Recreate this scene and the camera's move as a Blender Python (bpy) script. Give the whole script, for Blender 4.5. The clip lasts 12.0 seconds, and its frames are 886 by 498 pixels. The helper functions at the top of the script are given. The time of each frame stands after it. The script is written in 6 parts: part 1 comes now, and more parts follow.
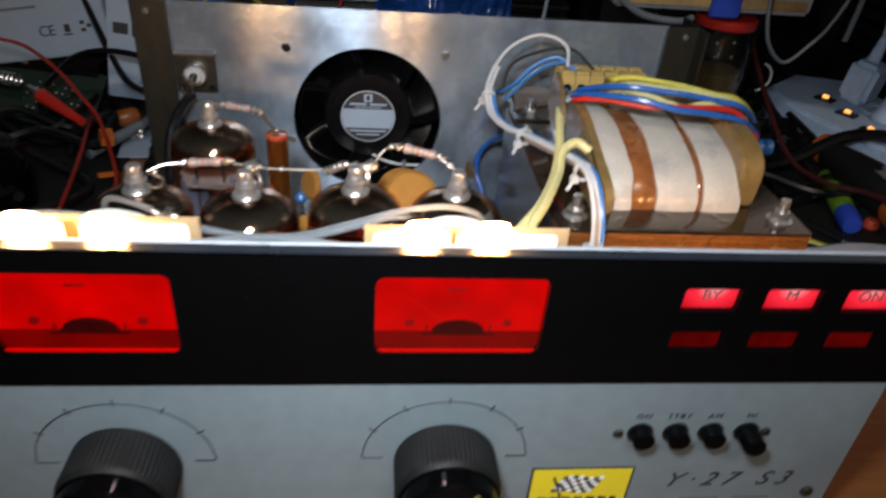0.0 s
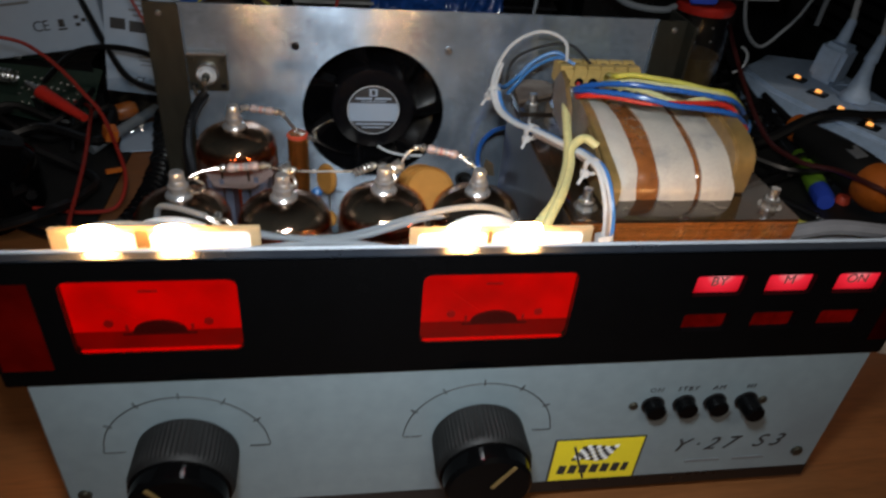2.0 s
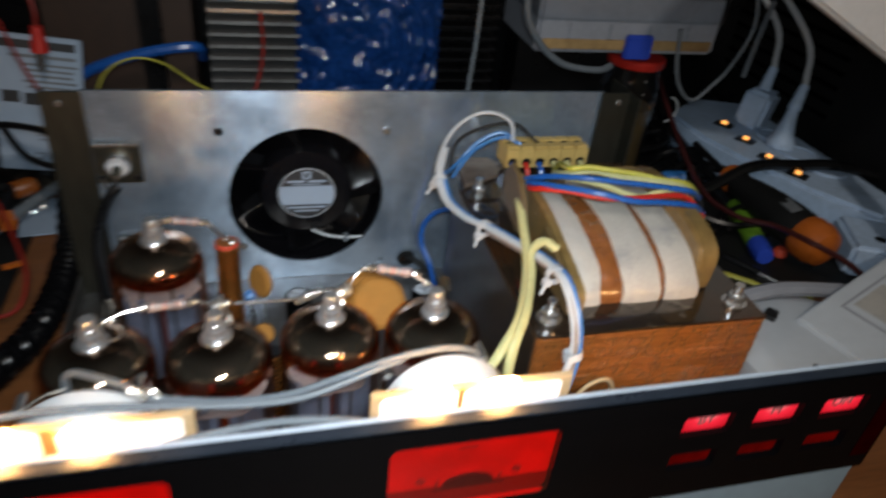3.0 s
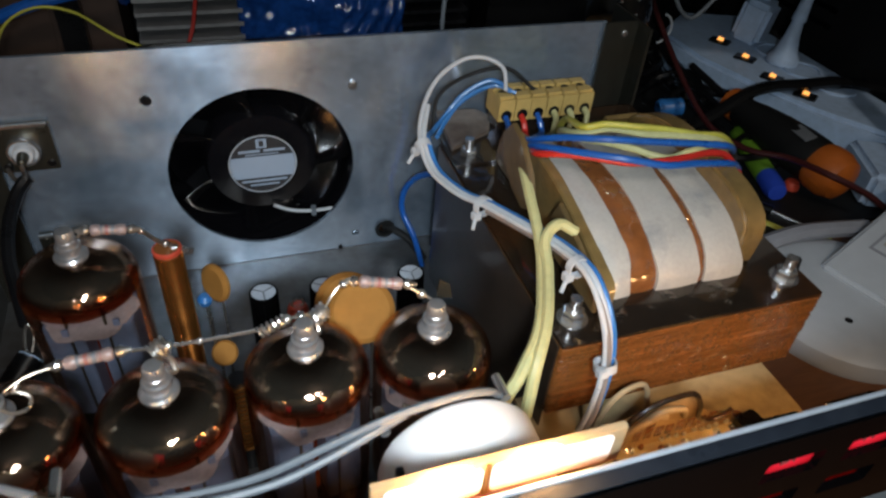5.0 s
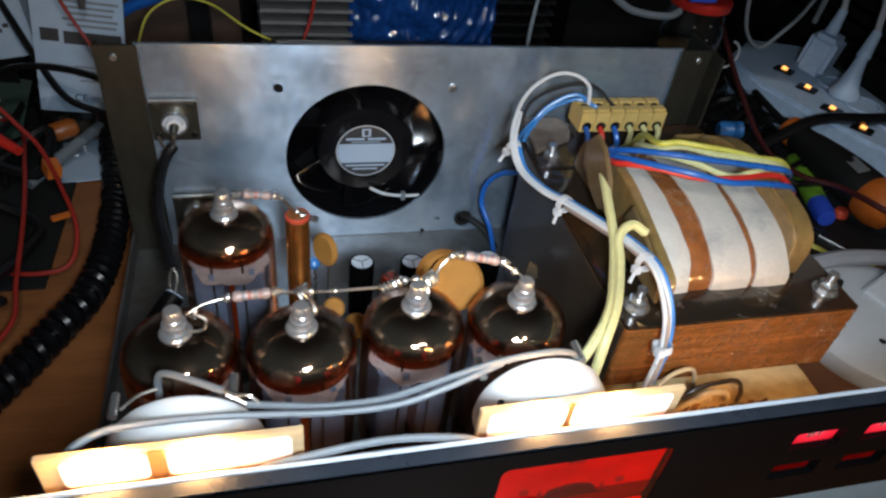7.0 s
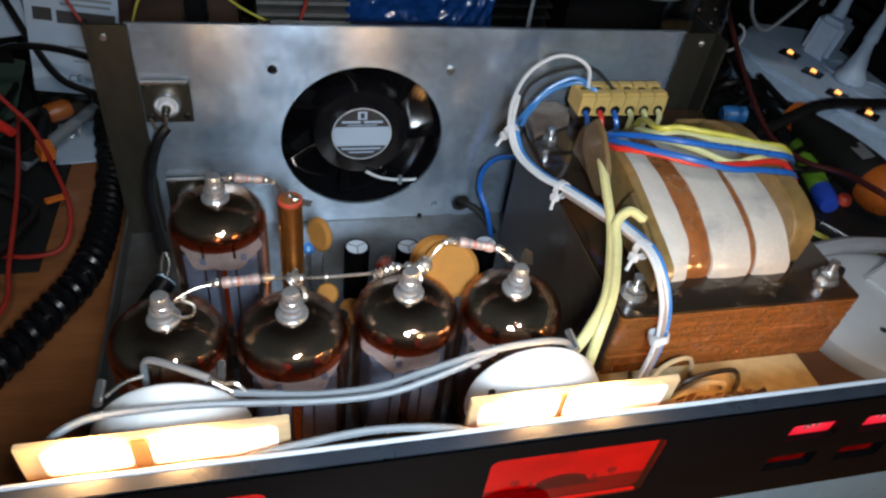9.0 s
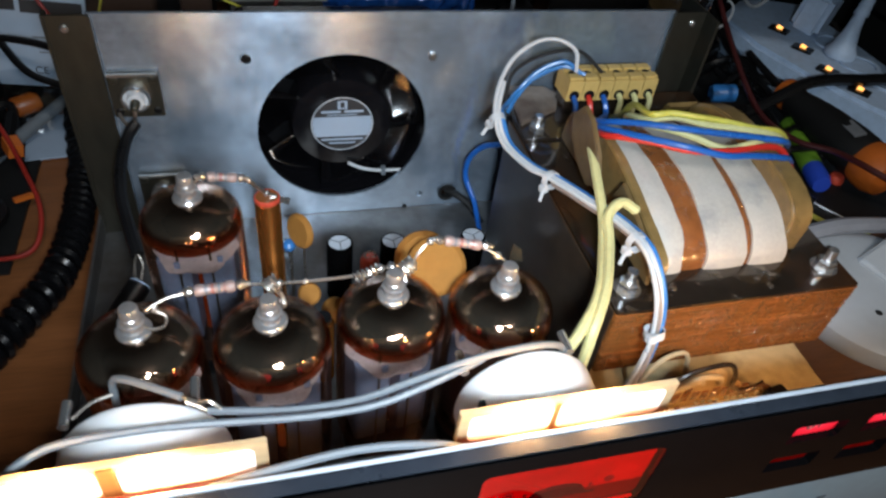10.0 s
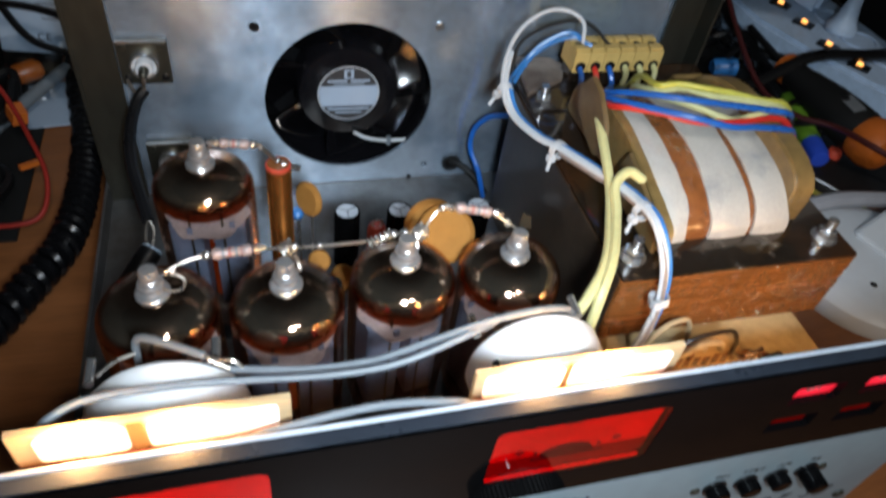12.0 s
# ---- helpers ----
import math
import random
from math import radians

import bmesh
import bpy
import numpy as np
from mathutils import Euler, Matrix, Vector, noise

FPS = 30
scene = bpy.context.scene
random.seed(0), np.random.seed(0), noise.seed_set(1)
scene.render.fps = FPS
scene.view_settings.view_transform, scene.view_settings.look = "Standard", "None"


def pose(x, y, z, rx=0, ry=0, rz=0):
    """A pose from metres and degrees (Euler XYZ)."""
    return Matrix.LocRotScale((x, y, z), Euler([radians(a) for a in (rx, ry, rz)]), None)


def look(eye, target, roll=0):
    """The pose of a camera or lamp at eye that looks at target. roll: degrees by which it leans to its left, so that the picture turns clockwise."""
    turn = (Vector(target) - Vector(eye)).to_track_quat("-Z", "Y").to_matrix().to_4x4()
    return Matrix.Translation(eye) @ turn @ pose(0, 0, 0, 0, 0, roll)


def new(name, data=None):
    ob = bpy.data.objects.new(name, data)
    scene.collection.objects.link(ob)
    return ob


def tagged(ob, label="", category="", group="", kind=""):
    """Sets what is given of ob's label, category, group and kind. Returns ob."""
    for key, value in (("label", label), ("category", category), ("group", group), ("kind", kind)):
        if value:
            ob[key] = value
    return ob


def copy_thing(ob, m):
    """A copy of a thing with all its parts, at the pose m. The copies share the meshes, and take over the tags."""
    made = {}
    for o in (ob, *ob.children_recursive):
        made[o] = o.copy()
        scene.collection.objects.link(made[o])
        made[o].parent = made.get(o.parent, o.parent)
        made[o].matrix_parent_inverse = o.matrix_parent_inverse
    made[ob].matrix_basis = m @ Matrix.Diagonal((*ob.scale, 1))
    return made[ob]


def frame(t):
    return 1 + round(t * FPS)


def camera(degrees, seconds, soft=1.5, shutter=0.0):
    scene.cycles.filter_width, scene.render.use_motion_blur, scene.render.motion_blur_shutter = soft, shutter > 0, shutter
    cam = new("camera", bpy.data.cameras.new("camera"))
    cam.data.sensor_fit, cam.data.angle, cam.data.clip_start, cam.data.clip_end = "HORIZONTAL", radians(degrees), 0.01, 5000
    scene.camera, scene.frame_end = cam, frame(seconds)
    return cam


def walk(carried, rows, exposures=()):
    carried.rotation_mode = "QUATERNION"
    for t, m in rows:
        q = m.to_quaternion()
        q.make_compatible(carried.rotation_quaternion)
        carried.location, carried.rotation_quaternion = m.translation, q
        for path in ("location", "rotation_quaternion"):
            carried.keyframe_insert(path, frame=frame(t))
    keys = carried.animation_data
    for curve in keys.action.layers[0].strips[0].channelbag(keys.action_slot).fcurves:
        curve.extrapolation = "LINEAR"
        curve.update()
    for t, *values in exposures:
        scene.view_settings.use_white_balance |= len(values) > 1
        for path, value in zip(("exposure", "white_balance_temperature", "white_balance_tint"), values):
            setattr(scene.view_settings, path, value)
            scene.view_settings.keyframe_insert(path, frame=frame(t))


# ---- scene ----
SOFT = 2.4
cam = camera(65.44, 12.0, soft=SOFT, shutter=1.0)
ROWS = [
    (0, 0.0546, -0.1858, 0.2771, 56.74, -4.09, -4.51),
    (0.5, 0.0468, -0.1968, 0.2727, 56.17, -2.77, -4.77),
    (1, 0.0421, -0.2005, 0.2858, 55.05, -1.92, -6.32),
    (1.5, 0.0268, -0.2020, 0.2910, 56.00, -4.09, -6.61),
    (2, 0.0263, -0.1976, 0.2960, 54.79, -4.26, -7.45),
    (2.5, 0.0177, -0.1797, 0.3046, 56.51, -5.74, -10.47),
    (3, 0.0206, -0.1424, 0.3182, 56.50, -5.60, -14.02),
    (3.2, 0.0287, -0.1301, 0.3125, 55.74, -6.58, -15.49),
    (4.8, 0.0343, -0.0710, 0.3095, 51.35, -3.90, -17.11),
    (5, 0.0304, -0.0732, 0.3049, 50.31, -4.12, -18.23),
    (5.5, 0.0292, -0.0793, 0.3078, 51.02, -4.63, -17.15),
    (6, 0.0084, -0.0954, 0.3172, 50.22, -3.53, -13.47),
    (6.5, -0.0095, -0.1099, 0.3264, 49.48, -5.29, -12.64),
    (7, -0.0066, -0.1059, 0.3283, 49.67, -6.31, -12.50),
    (7.2, -0.0039, -0.1054, 0.3279, 49.53, -6.26, -12.45),
    (8.8, 0.0001, -0.1050, 0.3268, 49.06, -6.43, -11.90),
    (9, -0.0017, -0.1025, 0.3264, 48.25, -6.42, -12.09),
    (9.5, -0.0011, -0.0950, 0.3273, 47.83, -6.11, -12.35),
    (10, 0.0033, -0.0886, 0.3234, 46.76, -6.07, -13.66),
    (10.5, 0.0040, -0.0900, 0.3215, 46.58, -6.73, -13.59),
    (11, -0.0025, -0.0876, 0.3237, 46.82, -6.50, -12.86),
    (11.5, -0.0035, -0.0894, 0.3240, 46.91, -6.65, -13.54),
    (12, -0.0053, -0.0928, 0.3235, 44.75, -6.76, -13.82),
]
EXPOSURES = [(0, -0.05, 7100, 17), (1.0, -0.1, 7100, 17), (1.5, -0.15, 7100, 17), (2.0, -0.45, 7100, 15), (2.5, -0.35, 7000, 14), (3.0, -0.2, 6900, 13), (4.8, -0.42, 6700, 12), (5.5, -0.42, 6600, 12), (6.1, 0.1, 6500, 12), (6.5, 0.08, 6500, 12), (8.8, 0.12, 6450, 12), (9.5, 0.18, 6450, 12), (12, 0.18, 6450, 12)]
walk(cam, [(t, pose(x, y, z, rx, ry, rz)) for t, x, y, z, rx, ry, rz in ROWS], EXPOSURES)


# ---- world and light ----
world = bpy.data.worlds.new("room_air")
scene.world = world
world.use_nodes = True
world.node_tree.nodes["Background"].inputs[0].default_value = (0.55, 0.75, 1.0, 1)
world.node_tree.nodes["Background"].inputs[1].default_value = 0.02


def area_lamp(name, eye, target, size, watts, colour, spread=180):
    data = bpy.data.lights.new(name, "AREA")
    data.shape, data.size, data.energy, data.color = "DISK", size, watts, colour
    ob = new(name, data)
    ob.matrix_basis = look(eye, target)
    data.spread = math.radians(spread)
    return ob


# small cool white torch, unseen, inferred near the camera; it stays still
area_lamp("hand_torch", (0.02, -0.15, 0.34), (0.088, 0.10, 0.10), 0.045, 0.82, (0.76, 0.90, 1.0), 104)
# unseen lamp added behind the camera for fill and dome reflections
fill_light = bpy.data.lights.new("room_fill_lamp", "POINT")
fill_light.energy, fill_light.shadow_soft_size, fill_light.color = 28.0, 0.06, (1.0, 0.96, 0.9)
new("room_fill_lamp", fill_light).matrix_basis = pose(0.3, -1.0, 1.45)
BULB = 400.0
scene.view_settings.exposure = 0.0


# ---- materials ----
def nodes_of(name):
    m = bpy.data.materials.new(name)
    m.use_nodes = True
    m.node_tree.nodes.clear()
    return m, m.node_tree.nodes, m.node_tree.links


def mat(name, colour, rough=0.5, metal=0.0, vary=0.2, scale=120.0, bump=0.0, stretch=(1, 1, 1), coat=0.0, spec=0.5,
        stain=None, stain_at=0.62, rvary=0.12, each=0.0, brushed=0.0, lumps=0.0, drops=0.53):
    """A principled surface with grain at a fine and a coarse scale."""
    m, n, l = nodes_of(name)
    out, p = n.new("ShaderNodeOutputMaterial"), n.new("ShaderNodeBsdfPrincipled")
    l.new(p.outputs[0], out.inputs[0])
    tc, mp = n.new("ShaderNodeTexCoord"), n.new("ShaderNodeMapping")
    mp.inputs["Scale"].default_value = stretch
    l.new(tc.outputs["Object"], mp.inputs[0])
    fine, coarse = n.new("ShaderNodeTexNoise"), n.new("ShaderNodeTexNoise")
    fine.inputs["Scale"].default_value, fine.inputs["Detail"].default_value = scale * 4, 5
    coarse.inputs["Scale"].default_value, coarse.inputs["Detail"].default_value = scale * 0.45, 4
    coarse.inputs["Roughness"].default_value = 0.65
    l.new(mp.outputs[0], fine.inputs["Vector"]), l.new(mp.outputs[0], coarse.inputs["Vector"])
    mix = n.new("ShaderNodeMix")
    mix.data_type = "FLOAT"
    mix.inputs[0].default_value = 0.45
    l.new(coarse.outputs[0], mix.inputs[2]), l.new(fine.outputs[0], mix.inputs[3])
    ramp = n.new("ShaderNodeValToRGB")
    e = ramp.color_ramp.elements
    e[0].position, e[1].position = 0.3, 0.7
    e[0].color = (*[max(0.0, c * (1 - vary)) for c in colour], 1)
    e[1].color = (*[min(1.0, c * (1 + vary)) for c in colour], 1)
    l.new(mix.outputs[0], ramp.inputs[0])
    last = ramp.outputs[0]
    if stain:
        spots = n.new("ShaderNodeTexNoise")
        spots.inputs["Scale"].default_value, spots.inputs["Detail"].default_value = scale * 0.2, 8
        spots.inputs["Roughness"].default_value = 0.7
        l.new(tc.outputs["Object"], spots.inputs["Vector"])
        cut = n.new("ShaderNodeMapRange")
        cut.inputs[1].default_value, cut.inputs[2].default_value = stain_at - 0.06, stain_at + 0.1
        l.new(spots.outputs[0], cut.inputs[0])
        over = n.new("ShaderNodeMix")
        over.data_type = "RGBA"
        over.inputs[7].default_value = (*stain, 1)
        l.new(cut.outputs[0], over.inputs[0]), l.new(last, over.inputs[6])
        last = over.outputs[2]
    if each:
        info, hsv = n.new("ShaderNodeObjectInfo"), n.new("ShaderNodeHueSaturation")
        rng = n.new("ShaderNodeMapRange")
        rng.inputs[3].default_value, rng.inputs[4].default_value = 1 - each, 1 + each
        l.new(info.outputs["Random"], rng.inputs[0]), l.new(rng.outputs[0], hsv.inputs["Value"])
        l.new(last, hsv.inputs["Color"])
        last = hsv.outputs[0]
    l.new(last, p.inputs["Base Color"])
    rr = n.new("ShaderNodeMapRange")
    rr.inputs[3].default_value, rr.inputs[4].default_value = max(0.02, rough - rvary), min(1, rough + rvary)
    l.new(coarse.outputs[0], rr.inputs[0]), l.new(rr.outputs[0], p.inputs["Roughness"])
    p.inputs["Metallic"].default_value = metal
    p.inputs["Specular IOR Level"].default_value = spec
    p.inputs["Coat Weight"].default_value, p.inputs["Coat Roughness"].default_value = coat, 0.05 if lumps else 0.08
    if brushed:
        tg = n.new("ShaderNodeTangent")
        tg.direction_type, tg.axis = "RADIAL", "Z"
        p.inputs["Anisotropic"].default_value = brushed
        p.inputs["Anisotropic Rotation"].default_value = 0.25
        l.new(tg.outputs[0], p.inputs["Tangent"])
    if lumps:
        # hardened drops in the varnish
        drop, cut2, lb = n.new("ShaderNodeTexNoise"), n.new("ShaderNodeMapRange"), n.new("ShaderNodeBump")
        drop.inputs["Scale"].default_value, drop.inputs["Detail"].default_value = lumps, 3
        cut2.inputs[1].default_value, cut2.inputs[2].default_value = drops, drops + 0.17
        lb.inputs["Strength"].default_value, lb.inputs["Distance"].default_value = 1.0, 0.0034
        l.new(tc.outputs["Object"], drop.inputs["Vector"]), l.new(drop.outputs[0], cut2.inputs[0])
        l.new(cut2.outputs[0], lb.inputs["Height"]), l.new(lb.outputs[0], p.inputs["Coat Normal"])
    if bump:
        b = n.new("ShaderNodeBump")
        if coat > 0.4 and not lumps:
            l.new(b.outputs[0], p.inputs["Coat Normal"])
        b.inputs["Strength"].default_value, b.inputs["Distance"].default_value = bump, 0.0006
        l.new(mix.outputs[0], b.inputs["Height"]), l.new(b.outputs[0], p.inputs["Normal"])
    return m


def thin_glass(name, tint, rough=0.02, ior=1.45, gloss=(1, 1, 1), ripple=0.0, fall=4.0):
    """Thin clear or tinted sheet: tinted see-through with a mirror sheen at the rim."""
    m, n, l = nodes_of(name)
    out, mix = n.new("ShaderNodeOutputMaterial"), n.new("ShaderNodeMixShader")
    t, g, f = n.new("ShaderNodeBsdfTransparent"), n.new("ShaderNodeBsdfGlossy"), n.new("ShaderNodeLayerWeight")
    t.inputs[0].default_value, g.inputs["Roughness"].default_value, f.inputs[0].default_value = (*tint, 1), rough, 0.5
    power, lift = n.new("ShaderNodeMath"), n.new("ShaderNodeMapRange")
    power.operation, power.inputs[1].default_value = "POWER", fall
    lift.inputs[3].default_value, lift.inputs[4].default_value = ((ior - 1) / (ior + 1)) ** 2 * 1.6, 0.9
    l.new(f.outputs["Facing"], power.inputs[0]), l.new(power.outputs[0], lift.inputs[0])
    g.inputs["Color"].default_value = (*gloss, 1)
    l.new(lift.outputs[0], mix.inputs[0]), l.new(t.outputs[0], mix.inputs[1]), l.new(g.outputs[0], mix.inputs[2])
    l.new(mix.outputs[0], out.inputs[0])
    if ripple:
        tc, ns, b = n.new("ShaderNodeTexCoord"), n.new("ShaderNodeTexNoise"), n.new("ShaderNodeBump")
        ns.inputs["Scale"].default_value = 420
        b.inputs["Strength"].default_value, b.inputs["Distance"].default_value = ripple, 0.002
        l.new(tc.outputs["Object"], ns.inputs["Vector"]), l.new(ns.outputs[0], b.inputs["Height"]), l.new(b.outputs[0], g.inputs["Normal"])
    return m


def glow(name, colour, strength, mottle=0.0, scale=300.0):
    m, n, l = nodes_of(name)
    out, e = n.new("ShaderNodeOutputMaterial"), n.new("ShaderNodeEmission")
    e.inputs[0].default_value, e.inputs[1].default_value = (*colour, 1), strength
    if mottle:
        tc, ns, rg = n.new("ShaderNodeTexCoord"), n.new("ShaderNodeTexNoise"), n.new("ShaderNodeMapRange")
        ns.inputs["Scale"].default_value = scale
        rg.inputs[1].default_value, rg.inputs[2].default_value = 0.3, 0.7
        rg.inputs[3].default_value, rg.inputs[4].default_value = strength * (1 - mottle), strength * (1 + mottle)
        l.new(tc.outputs["Object"], ns.inputs["Vector"]), l.new(ns.outputs[0], rg.inputs[0])
        l.new(rg.outputs[0], e.inputs[1])
    l.new(e.outputs[0], out.inputs[0])
    return m


